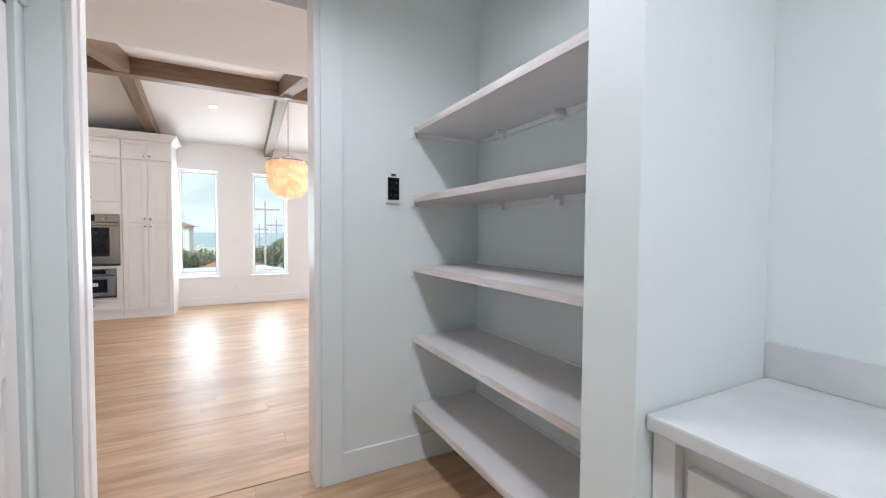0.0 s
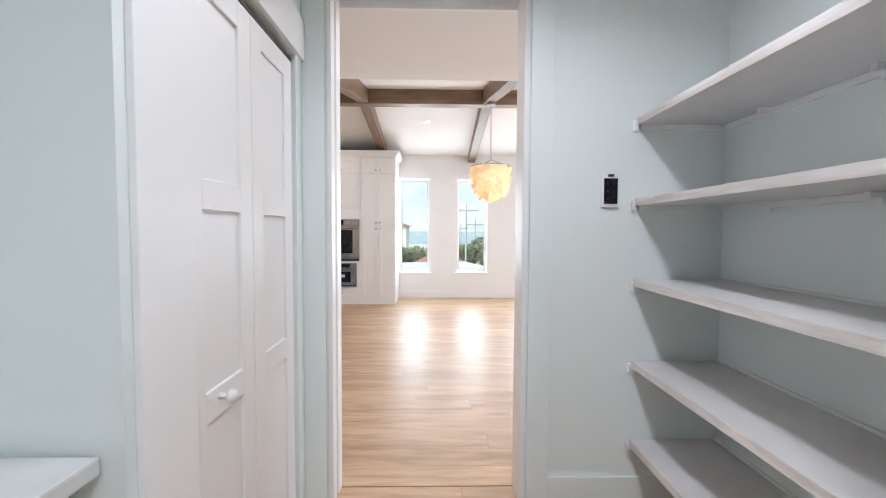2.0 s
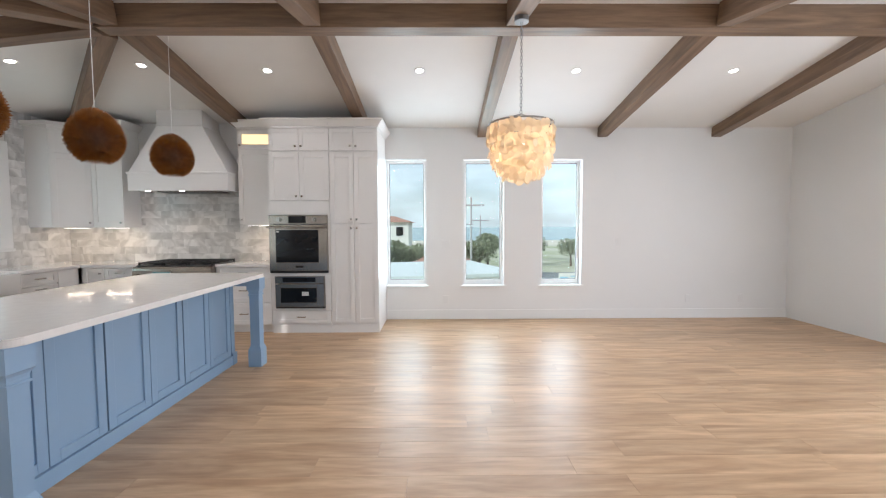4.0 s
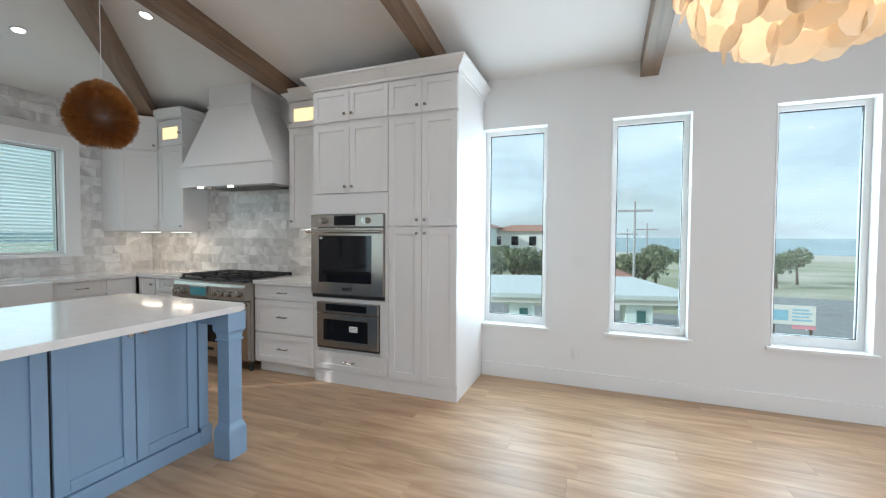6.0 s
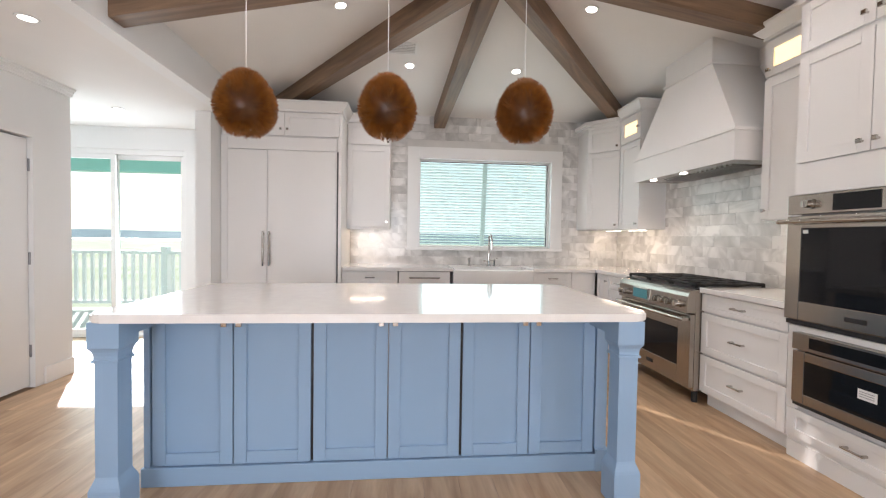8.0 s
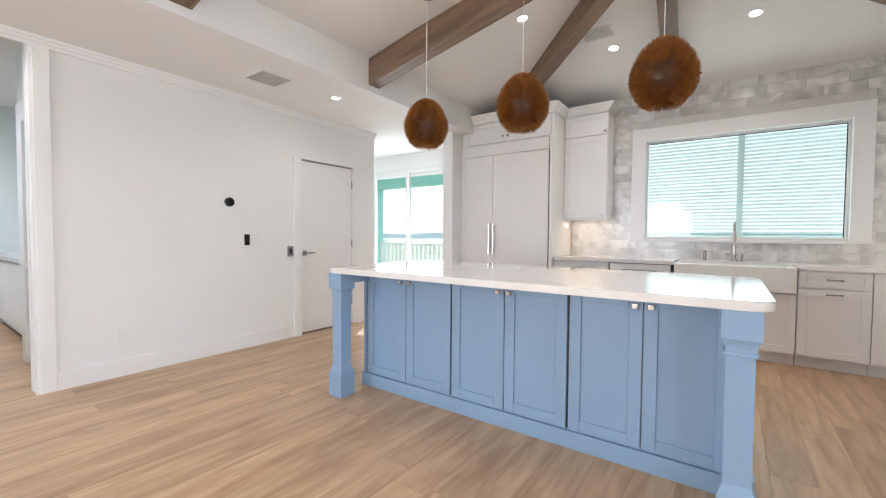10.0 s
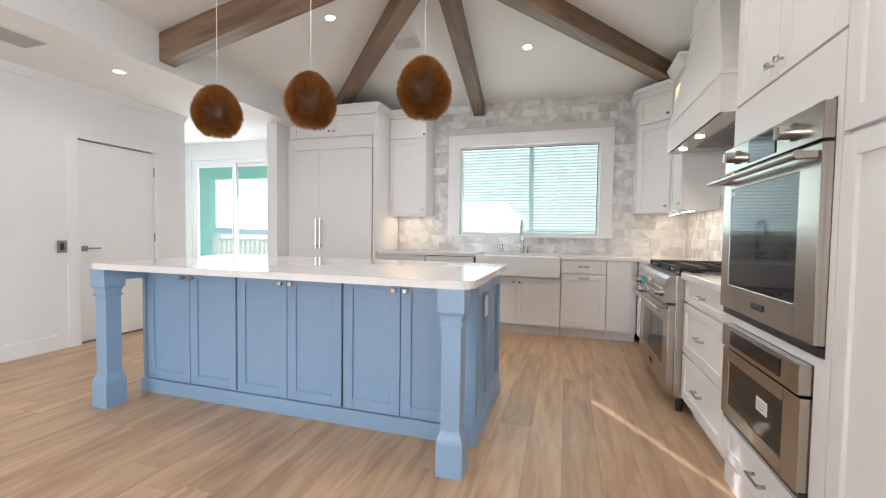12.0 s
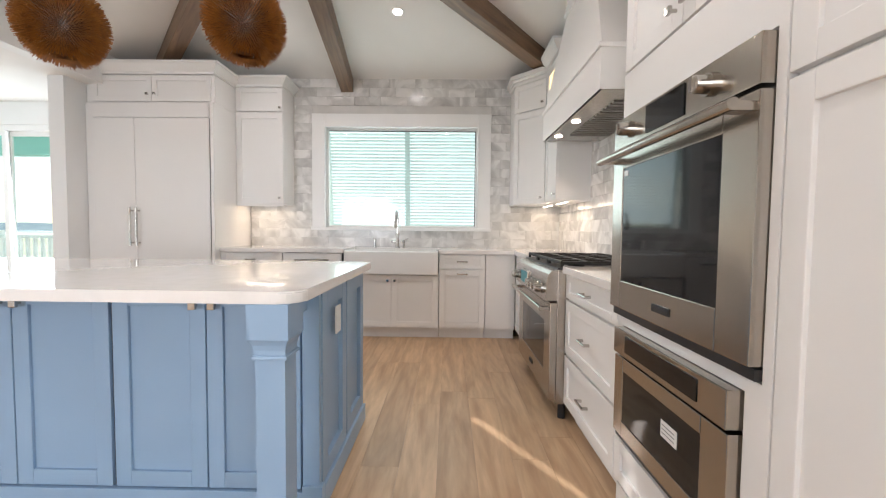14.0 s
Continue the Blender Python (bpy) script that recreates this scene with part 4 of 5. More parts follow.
# wall cabinets
UX = -5.07
ud = UX - WEST - 0.004
uc = cabinet("wall_cabinet", facing_east(UX, 4.562), 0.515, ud, 1.385, 2.65, "white shaker wall cabinet beside the window", "wall cabinets")
shaker(uc, 0, 0.515, 1.39, 2.37, M_CAB, "door", ("knob", 0.48, 1.45))
shaker(uc, 0, 0.515, 2.385, 2.64, M_CAB, "door", ("knob", 0.49, 2.42), 0.055)
crown(uc, 0.515, ud, 2.645, left=False, h=0.10)
solid("light_rail", [(0, 0.515, 0.0, 0.02, 1.36, 1.385)], M_CAB, uc)

dc = thing("corner_wall_cabinet", pose(0, 0, 0), "white shaker diagonal corner wall cabinet", "cabinet", "wall cabinets")
bm = bmesh.new()
prism(bm, [(UX - 0.02, 7.595), (-4.785, 7.88), (-4.785, NK - 0.004), (WEST + 0.004, NK - 0.004), (WEST + 0.004, 7.595)], 1.40, 2.66)
part("body", bm, M_CAB, dc)
bm = bmesh.new()
for o, za, zb in ((0.012, 0.0, 0.035), (0.03, 0.035, 0.06), (0.055, 0.06, 0.10)):
    prism(bm, [(UX - 0.02, 7.595 - o), (UX - 0.02 + o * 0.6, 7.595 - o), (-4.785, 7.88 - o * 1.4), (-4.785, NK - 0.004), (WEST + 0.004, NK - 0.004), (WEST + 0.004, 7.595 - o)], 2.66 + za, 2.66 + zb)
part("crown", bm, M_CAB, dc)
dg = math.hypot(0.305, 0.285)
cpose = pose(UX - 0.02 + 0.016, 7.595 - 0.018, 0, 0, 0, math.degrees(math.atan2(0.285, 0.305)))
for leaf in (shaker(dc, 0.01, dg - 0.01, 1.405, 2.35, M_CAB, "door", ("knob", dg - 0.045, 1.46), 0.055), shaker(dc, 0.01, dg - 0.01, 2.365, 2.65, M_CAB, "door", ("knob", dg - 0.045, 2.42), 0.05)):
    leaf.matrix_basis = cpose

UY = 7.86
un = NK - UY - 0.004
g1 = cabinet("glass_wall_cabinet", pose(-4.78, UY, 0), 0.42, un, 1.40, 2.72, "white shaker wall cabinet with a lit glass top door", "wall cabinets")
shaker(g1, 0, 0.42, 1.405, 2.40, M_CAB, "door", ("knob", 0.385, 1.46))
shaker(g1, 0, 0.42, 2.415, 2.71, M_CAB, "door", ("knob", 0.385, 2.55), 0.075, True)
crown(g1, 0.42, un, 2.72, left=False)
g2 = cabinet("glass_wall_cabinet", pose(-2.80, UY, 0), 0.53, un, 1.43, 2.72, "white shaker wall cabinet with a lit glass top door", "wall cabinets")
shaker(g2, 0, 0.53, 1.435, 2.44, M_CAB, "door", ("knob", 0.04, 1.50))
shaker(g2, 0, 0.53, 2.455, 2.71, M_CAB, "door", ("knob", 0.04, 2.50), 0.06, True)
crown(g2, 0.53, un, 2.72, right=False)

# hood
hood = thing("range_hood", pose(-3.51, NK, 0), "tapered white range hood with steel filters", "range hood")
hw, hf = 0.655, -0.50
bm = bmesh.new()
rings = [((-hw, hf), 1.88), ((-hw, hf), 2.12), ((-hw + 0.01, hf + 0.01), 2.13), ((-0.30, -0.42), 2.74)]
prev = None
for (x, y), z in rings:
    ring = [bm.verts.new(v) for v in ((x, y, z), (-x, y, z), (-x, -0.004, z), (x, -0.004, z))]
    if prev:
        for i in range(4):
            bm.faces.new((prev[i], prev[(i + 1) % 4], ring[(i + 1) % 4], ring[i]))
    prev = ring
bm.faces.new(prev)
part("canopy", bm, M_CAB, hood)
solid("rim", [(-hw - 0.012, hw + 0.012, hf - 0.012, -0.004, 2.10, 2.125)], M_CAB, hood, bevel=0.004)
solid("collar", [(-0.315, 0.315, -0.435, -0.004, 2.735, 2.76)], M_CAB, hood, bevel=0.004)
solid("chimney", [(-0.30, 0.30, -0.42, -0.004, 2.76, 3.0)], M_CAB, hood)
ins = solid("filter_frame", [(-hw + 0.02, hw - 0.02, hf + 0.02, -0.02, 1.884, 1.90)], M_STEEL, hood)
for k in range(16):
    solid("filter_slat", [(-hw + 0.25 + 0.055 * k, -hw + 0.275 + 0.055 * k, -0.34, -0.04, 1.876, 1.884)], M_FILTER, ins)
for lx in (-0.45, 0.0):
    bm = bmesh.new()
    rod(bm, (lx, -0.42, 1.884), (lx, -0.42, 1.878), 0.03, 16)
    part("bulb", bm, M_BULB, ins, "small lit hood bulb")
    small_lamp(-3.51 + lx, NK - 0.42, 1.85, "SPOT", 4.5, WARM, 0.02, 130)

# under-cabinet strips
def undercab(m, w, watts):
    u = thing("undercabinet_light", m, "slim warm under-cabinet light strip", "light", "under-cabinet lights")
    solid("housing", [(0, w, 0, 0.03, -0.012, 0)], M_PLATE, u)
    solid("diffuser", [(0.005, w - 0.005, 0.004, 0.026, -0.0145, -0.0122)], M_BULB, u)
    lamp = new("lamp_light", bpy.data.lights.new("lamp_light", "AREA"))
    lamp.data.shape, lamp.data.size, lamp.data.size_y, lamp.data.energy, lamp.data.color = "RECTANGLE", w, 0.03, watts, (1.0, 0.76, 0.48)
    lamp.matrix_world = m @ pose(w / 2, 0.015, -0.02)


undercab(facing_east(UX - 0.1, 4.60, 1.385), 0.42, 0.7)
undercab(pose(-4.72, UY + 0.1, 1.40), 0.34, 0.95)
undercab(pose(-5.28, 7.96, 1.40), 0.35, 0.7)
undercab(pose(-2.74, UY + 0.1, 1.43), 0.40, 0.9)

# ---- island ----
isl = thing("kitchen_island", pose(0, 0, 0), "blue shaker kitchen island with turned corner posts", "island")
IX, IXB, IY0, IY1 = -2.172, -2.98, 4.0, 6.40
solid("body", [(IXB, IX - 0.022, IY0, IY1 - 0.02, 0.0, 0.888)], M_BLUE, isl)
solid("plinth", [(IX - 0.022, IX + 0.012, IY0 - 0.012, IY1 + 0.0, 0.0, 0.095)], M_BLUE, isl, bevel=0.004)
for cs in ((IX - 0.021, IX + 0.002, IY0, 4.027, 0.095, 0.888), (IX - 0.021, IX + 0.002, 6.336, IY1, 0.095, 0.888), (IX - 0.02, IX + 0.016, 6.336, IY1 + 0.014, 0.0, 0.12)):
    solid("corner_stile", [cs], M_BLUE, isl)
edges = [4.03, 4.425, 4.815, 5.203, 5.59, 5.962, 6.333]
for k in range(6):
    w = edges[k + 1] - edges[k]
    bmf = bmesh.new()
    ya, yb = edges[k] + 0.003, edges[k + 1] - 0.003
    if k % 2 == 0:
        ya += 0.004
    else:
        yb -= 0.004
    za, zb, rail = 0.10, 0.876, 0.062
    for b in ((ya, ya + rail, za, zb), (yb - rail, yb, za, zb), (ya + rail, yb - rail, za, za + rail), (ya + rail, yb - rail, zb - rail, zb)):
        box(bmf, IX - 0.021, IX, b[0], b[1], b[2], b[3], 0.003)
    dd = part("door", bmf, M_BLUE, isl)
    solid("panel", [(IX - 0.019, IX - 0.012, ya + rail, yb - rail, za + rail, zb - rail)], M_BLUE, dd)
    ky = yb - 0.033 if k % 2 == 0 else ya + 0.033
    bm = bmesh.new()
    rod(bm, (IX, ky, 0.822), (IX + 0.018, ky, 0.822), 0.006)
    box(bm, IX + 0.018, IX + 0.032, ky - 0.014, ky + 0.014, 0.808, 0.836, 0.003)
    part("knob", bm, M_CHROME, dd, "square polished nickel knob")
# Grey strips between paired doors replace shading the narrow joints lack.
for k in (0, 1, 2):
    solid("seam_shade", [(IX - 0.0205, IX - 0.016, edges[2 * k + 1] - 0.003, edges[2 * k + 1] + 0.003, 0.10, 0.878)], M_GREY, isl, "thin grey strip for the shade between doors")
# Wider black strips do the same between door pairs.
for k in (1, 2):
    solid("gap_shade", [(IX - 0.0205, IX - 0.015, edges[2 * k] - 0.007, edges[2 * k] + 0.007, 0.10, 0.878)], M_BLACK, isl, "black strip for the shade between door pairs")
# north end panels with sunk fields
for xa, xb in ((-2.97, -2.60), (-2.585, -2.215)):
    bm = bmesh.new()
    for b in ((xa, xa + 0.07, 0.10, 0.87), (xb - 0.07, xb, 0.10, 0.87), (xa + 0.07, xb - 0.07, 0.10, 0.17), (xa + 0.07, xb - 0.07, 0.80, 0.87)):
        box(bm, b[0], b[1], IY1 - 0.02, IY1, b[2], b[3], 0.0015)
    part("end_panel", bm, M_BLUE, isl)
solid("plinth", [(IXB, IX - 0.03, IY1 - 0.02, IY1 + 0.012, 0.0, 0.095)], M_BLUE, isl, bevel=0.004)
plate = solid("outlet_plate", [(-2.46, -2.385, IY1, IY1 + 0.007, 0.66, 0.78)], M_PLATE, isl, "white outlet plate", 0.002)


def post(y, x=-1.942):
    """A square turned post: block, cove, tapered shaft, flared foot."""
    bm = bmesh.new()
    prof = [(0.064, 0.0), (0.064, 0.16), (0.061, 0.175), (0.049, 0.205), (0.046, 0.215), (0.046, 0.712), (0.054, 0.714), (0.055, 0.719), (0.054, 0.725),
            (0.049, 0.728), (0.049, 0.742), (0.052, 0.758), (0.058, 0.770), (0.064, 0.778), (0.064, 0.888)]
    prev = None
    for r, z in prof:
        ring = [bm.verts.new((sx * r + x, sy * r + y, z)) for sx, sy in ((-1, -1), (1, -1), (1, 1), (-1, 1))]
        if prev:
            for i in range(4):
                bm.faces.new((prev[i], prev[(i + 1) % 4], ring[(i + 1) % 4], ring[i]))
        else:
            bm.faces.new(ring[::-1])
        prev = ring
    bm.faces.new(prev)
    part("post", bm, M_BLUE, isl, "square turned blue post")


post(6.345, -1.915)
post(4.02, -1.935)
solid("apron", [(IX, -1.93, 6.29, 6.355, 0.81, 0.888)], M_BLUE, isl)
solid("apron", [(IX, -1.93, 3.99, 4.055, 0.81, 0.888)], M_BLUE, isl)


def rounded(x0, x1, y0, y1, r, seg=8):
    out = []
    for cx, cy, a0 in ((x1 - r, y1 - r, 0), (x0 + r, y1 - r, 90), (x0 + r, y0 + r, 180), (x1 - r, y0 + r, 270)):
        for k in range(seg + 1):
            a = radians(a0 + 90 * k / seg)
            out.append((cx + r * math.cos(a), cy + r * math.sin(a)))
    return out


bm = bmesh.new()
prism(bm, rounded(-3.03, -1.85, 3.95, 6.445, 0.07), 0.889, 0.927)
rim = [e for e in bm.edges if abs(e.verts[0].co.z - e.verts[1].co.z) < 1e-6]
bmesh.ops.bevel(bm, geom=rim, offset=0.006, segments=2, affect="EDGES")
tagged(part("island_top", bm, M_QUARTZ), "polished white quartz slab on the blue island", "countertop")

# ---- pendants ----
def quill_mesh():
    random.seed(5)
    verts, faces = [], []
    n = 3600
    for i in range(n):
        z = 1 - 2 * (i + 0.5) / n
        if z < -0.90:
            continue
        an = i * 2.399963
        d = Vector((math.sqrt(1 - z * z) * math.cos(an), math.sqrt(1 - z * z) * math.sin(an), z))
        w = 1 - 0.13 * max(z, 0)
        base = Vector((d.x * 0.132 * w, d.y * 0.132 * w, d.z * 0.155))
        tip = Vector((d.x * 0.170 * w, d.y * 0.170 * w, d.z * 0.203 if z > 0 else d.z * 0.19)) * random.uniform(0.96, 1.04)
        tip += Vector((random.uniform(-1, 1), random.uniform(-1, 1), random.uniform(-1, 1))) * 0.004
        u = d.orthogonal().normalized()
        v = d.cross(u)
        k = len(verts)
        for c0, r0 in ((base, 0.0030), (tip, 0.0017)):
            for q in range(3):
                verts.append(c0 + (u * math.cos(q * 2.094) + v * math.sin(q * 2.094)) * r0)
        for q in range(3):
            r = (q + 1) % 3
            faces.append((k + q, k + r, k + 3 + r, k + 3 + q))
        faces.append((k + 3, k + 4, k + 5))
    me = bpy.data.meshes.new("quill_cover")
    me.from_pydata([tuple(v) for v in verts], [], faces)
    me.materials.append(M_CANE)
    return me


QUILLS = quill_mesh()


def vault_z(x, y):
    slope = (APEX - EAVE) / (NORTH - RIDGE_Y)
    z = APEX - slope * abs(y - RIDGE_Y)
    return min(z, EAVE + (APEX - EAVE) * (x - WEST) / (RIDGE_W - WEST))


def pendant(x, y, z):
    p = thing("pendant_lamp", pose(x, y, z), "rust-brown spiky urchin-shaped pendant lamp", "pendant lamp", "pendants over the island")
    top = vault_z(x, y) - z
    bm = bmesh.new()
    rod(bm, (0, 0, 0.17), (0, 0, top - 0.01), 0.0025, 6)
    part("cord", bm, M_PLATE, p, "thin pale cord")
    bm = bmesh.new()
    rod(bm, (0, 0, top - 0.05), (0, 0, top + 0.01), 0.052, 24)
    part("canopy", bm, M_BRASS, p, "round brass ceiling canopy")
    bm = bmesh.new()
    ball(bm, (0, 0, 0), 0.134, 24, (1, 1, 1.15))
    bmesh.ops.delete(bm, geom=[v for v in bm.verts if v.co.z < -0.13], context="VERTS")
    part("core", bm, M_CANE_CORE, p, "amber translucent inner globe", True)
    ob = new("quill_cover", QUILLS)
    ob.parent = p
    tagged(ob, "dense rust-brown quills", kind="stuff")


pendant(-2.46, 5.985, 2.025)
pendant(-2.46, 5.17, 2.015)
pendant(-2.46, 4.375, 2.0)

# ---- shell chandelier ----
ch = thing("chandelier", pose(0.575, 5.52, -0.085), "round capiz-shell chandelier, lit, on a chain", "chandelier")
bm = bmesh.new()
for k in range(40):
    a0, a1 = 2 * math.pi * k / 40, 2 * math.pi * (k + 1) / 40
    rod(bm, (0.25 * math.cos(a0), 0.25 * math.sin(a0), 2.275), (0.25 * math.cos(a1), 0.25 * math.sin(a1), 2.275), 0.007, 6)
for k in range(3):
    a0 = 2 * math.pi * k / 3
    rod(bm, (0.25 * math.cos(a0), 0.25 * math.sin(a0), 2.275), (0, 0, 2.36), 0.004, 6)
part("ring", bm, M_GREY, ch, "dark metal hanging ring")
bm = bmesh.new()
z, k = 2.36, 0
while z < 3.07:
    m = Matrix.Translation((0, 0, z + 0.014)) @ Matrix.Rotation(radians(90 * k), 4, "Z") @ Matrix.Rotation(radians(90), 4, "X") @ Matrix.Diagonal((0.6, 1, 1, 1))
    for q in range(8):
        a0, a1 = math.pi * q / 4, math.pi * (q + 1) / 4
        rod(bm, m @ Vector((0.016 * math.cos(a0), 0.016 * math.sin(a0), 0)), m @ Vector((0.016 * math.cos(a1), 0.016 * math.sin(a1), 0)), 0.0025, 5)
    z, k = z + 0.026, k + 1
rod(bm, (0, 0, 3.06), (0, 0, 3.10), 0.055, 16)
part("chain", bm, M_GREY, ch, "grey metal chain and canopy")
random.seed(8)
rows = [(0.25, 2.235, 40), (0.25, 2.19, 40), (0.25, 2.145, 40), (0.245, 2.10, 38), (0.24, 2.05, 38), (0.235, 2.0, 36), (0.22, 1.955, 32), (0.19, 1.91, 27), (0.14, 1.87, 19), (0.06, 1.84, 8)]
verts, faces = [], []
for r, z, n in rows:
    for k in range(n):
        an = 2 * math.pi * (k + random.uniform(-0.3, 0.3)) / n
        c = Vector(((r + random.uniform(-0.015, 0.012)) * math.cos(an), (r + random.uniform(-0.015, 0.012)) * math.sin(an), z + random.uniform(-0.016, 0.016)))
        turn = Euler((random.uniform(-0.25, 0.25), random.uniform(-0.25, 0.25), an + random.uniform(-0.5, 0.5))).to_matrix()
        rad = random.uniform(0.028, 0.038)
        b = len(verts)
        for s in (-0.0006, 0.0006):
            for q in range(9):
                t = 2 * math.pi * q / 9
                verts.append(tuple(c + turn @ Vector((s, rad * math.cos(t), rad * math.sin(t)))))
        faces.append(tuple(range(b, b + 9))[::-1])
        faces.append(tuple(range(b + 9, b + 18)))
        for q in range(9):
            faces.append((b + q, b + (q + 1) % 9, b + 9 + (q + 1) % 9, b + 9 + q))
me = bpy.data.meshes.new("shell_skirt")
me.from_pydata(verts, [], faces)
me.materials.append(M_SHELL)
shells = new("shell_skirt", me)
shells.parent = ch
tagged(shells, "overlapping cream capiz-shell discs", kind="stuff")
for k in range(4):
    a0 = math.pi / 2 * k
    x, y = 0.09 * math.cos(a0), 0.09 * math.sin(a0)
    bm = bmesh.new()
    ball(bm, (x, y, 2.12), 0.018, 10, (1, 1, 1.6))
    part("bulb", bm, M_BULB, ch)
small_lamp(0.575, 5.52, 2.015, "POINT", 5.5, (1.0, 0.84, 0.62), 0.10)


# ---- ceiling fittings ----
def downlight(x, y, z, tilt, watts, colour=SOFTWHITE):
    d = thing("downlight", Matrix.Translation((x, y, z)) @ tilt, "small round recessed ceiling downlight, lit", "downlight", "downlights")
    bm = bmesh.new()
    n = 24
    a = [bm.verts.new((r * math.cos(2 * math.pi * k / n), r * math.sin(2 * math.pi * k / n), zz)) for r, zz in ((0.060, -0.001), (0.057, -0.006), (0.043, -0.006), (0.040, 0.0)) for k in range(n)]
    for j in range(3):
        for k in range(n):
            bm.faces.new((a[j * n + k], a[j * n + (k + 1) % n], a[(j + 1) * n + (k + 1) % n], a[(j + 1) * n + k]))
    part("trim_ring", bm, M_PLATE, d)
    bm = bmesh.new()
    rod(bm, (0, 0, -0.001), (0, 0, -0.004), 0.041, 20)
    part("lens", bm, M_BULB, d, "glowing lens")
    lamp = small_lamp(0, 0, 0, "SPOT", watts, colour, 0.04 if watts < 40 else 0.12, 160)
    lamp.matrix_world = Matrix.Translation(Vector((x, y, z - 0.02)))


def slope_tilt(x, y):
    e = 0.01
    n = Vector(((vault_z(x + e, y) - vault_z(x - e, y)) / (2 * e), (vault_z(x, y + e) - vault_z(x, y - e)) / (2 * e), -1)).normalized()
    return (-n).to_track_quat("Z", "Y").to_matrix().to_4x4()


for x, y in ((-4.30, 6.42), (-3.25, 6.75), (-3.35, 4.75), (-4.30, 5.30), (-0.30, 4.60), (-0.28, 6.85), (1.45, 6.85), (-1.95, 6.85), (1.45, 4.60), (-1.95, 4.75), (3.2, 6.85), (3.2, 4.6)):
    downlight(x, y, vault_z(x, y), slope_tilt(x, y), 17)
for x, y in ((-4.5, 2.35), (-2.70, 3.04), (-0.28, 2.40), (2.4, 2.87)):
    downlight(x, y, SOFFIT_Z, Matrix.Identity(4), 7)
# Pantry downlights are unseen, added to brighten that room.
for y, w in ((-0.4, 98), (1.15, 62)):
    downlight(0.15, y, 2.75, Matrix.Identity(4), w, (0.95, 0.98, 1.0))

vn = thing("ceiling_vent", Matrix.Translation((-4.02, 5.22, vault_z(-4.02, 5.22))) @ slope_tilt(-4.02, 5.22) @ Matrix.Rotation(radians(90), 4, "Z"), "white louvred ceiling air vent", "vent")
solid("frame", [(-0.09, 0.09, -0.15, -0.13, -0.008, 0), (-0.09, 0.09, 0.13, 0.15, -0.008, 0), (-0.09, -0.075, -0.13, 0.13, -0.008, 0), (0.075, 0.09, -0.13, 0.13, -0.008, 0)], M_PLATE, vn)
solid("backing", [(-0.075, 0.075, -0.13, 0.13, -0.002, 0)], M_GREY, vn, "dark backing")
for k in range(6):
    solid("slat", [(-0.07 + 0.024 * k, -0.056 + 0.024 * k, -0.13, 0.13, -0.007, -0.003)], M_PLATE, vn)
M_TANGREY = material("grey_grille_paint", (0.52, 0.50, 0.47), 0.5, spread=0.03)
grille = thing("return_grille", pose(-2.03, 2.95, SOFFIT_Z), "square white ceiling return-air grille", "vent")
solid("frame", [(-0.16, 0.16, -0.16, -0.135, -0.008, 0), (-0.16, 0.16, 0.135, 0.16, -0.008, 0), (-0.16, -0.135, -0.135, 0.135, -0.008, 0), (0.135, 0.16, -0.135, 0.135, -0.008, 0)], M_PLATE, grille)
solid("backing", [(-0.135, 0.135, -0.135, 0.135, -0.002, 0)], M_GREY, grille, "dark backing")
for k in range(13):
    solid("slat", [(-0.135, 0.135, -0.132 + 0.0205 * k, -0.120 + 0.0205 * k, -0.007, -0.003)], M_TANGREY, grille)


# ---- wall fittings ----
def wall_plate(name, m, w, h, label, dark=False, cat="switch"):
    p = thing(name, m, label, cat)
    solid("plate", [(-w / 2, w / 2, -0.006, 0, -h / 2, h / 2)], M_GREY if dark else M_PLATE, p, bevel=0.002)
    solid("rocker", [(-w * 0.22, w * 0.22, -0.010, -0.006, -h * 0.28, h * 0.28)], M_BLACK if dark else M_PLATE, p, bevel=0.001)
    return p


south_face = pose(0, 0, 0, 0, 0, 180)
wall_plate("light_switch", pose(0.03, NORTH, 1.13), 0.115, 0.115, "white double light switch plate")
wall_plate("light_switch", pose(2.62, NORTH, 1.16), 0.075, 0.115, "white single wall light switch")
for x, z in ((0.02, 0.30), (3.7, 0.30), (4.5, 0.30)):
    wall_plate("power_outlet", pose(x, NORTH, z), 0.075, 0.115, "white wall power outlet", cat="outlet")
wall_plate("power_outlet", pose(-1.15, SOUTH, 0.32) @ south_face, 0.075, 0.115, "white wall power outlet", cat="outlet")
th = thing("thermostat", pose(-2.0, SOUTH, 1.47), "round black wall thermostat", "thermostat")
bm = bmesh.new()
rod(bm, (0, 0, 0), (0, 0.018, 0), 0.045, 28)
part("dial", bm, M_BLACK, th)
bm = bmesh.new()
rod(bm, (0, 0.018, 0), (0, 0.021, 0), 0.036, 28)
part("face", bm, M_SCREEN, th, "glossy black face")
ct = thing("control_panel", pose(-2.23, SOUTH, 1.10), "white wall control with a black screen", "control panel")
solid("plate", [(-0.09, 0.09, 0, 0.008, -0.06, 0.06)], M_PLATE, ct, bevel=0.002)
solid("screen", [(0.03, 0.085, 0.008, 0.011, -0.055, 0.055)], M_SCREEN, ct, "black screen")
wall_plate("light_switch", pose(-2.66, SOUTH + 0.018, 0.97) @ south_face, 0.075, 0.115, "dark grey metal latch plate", True)

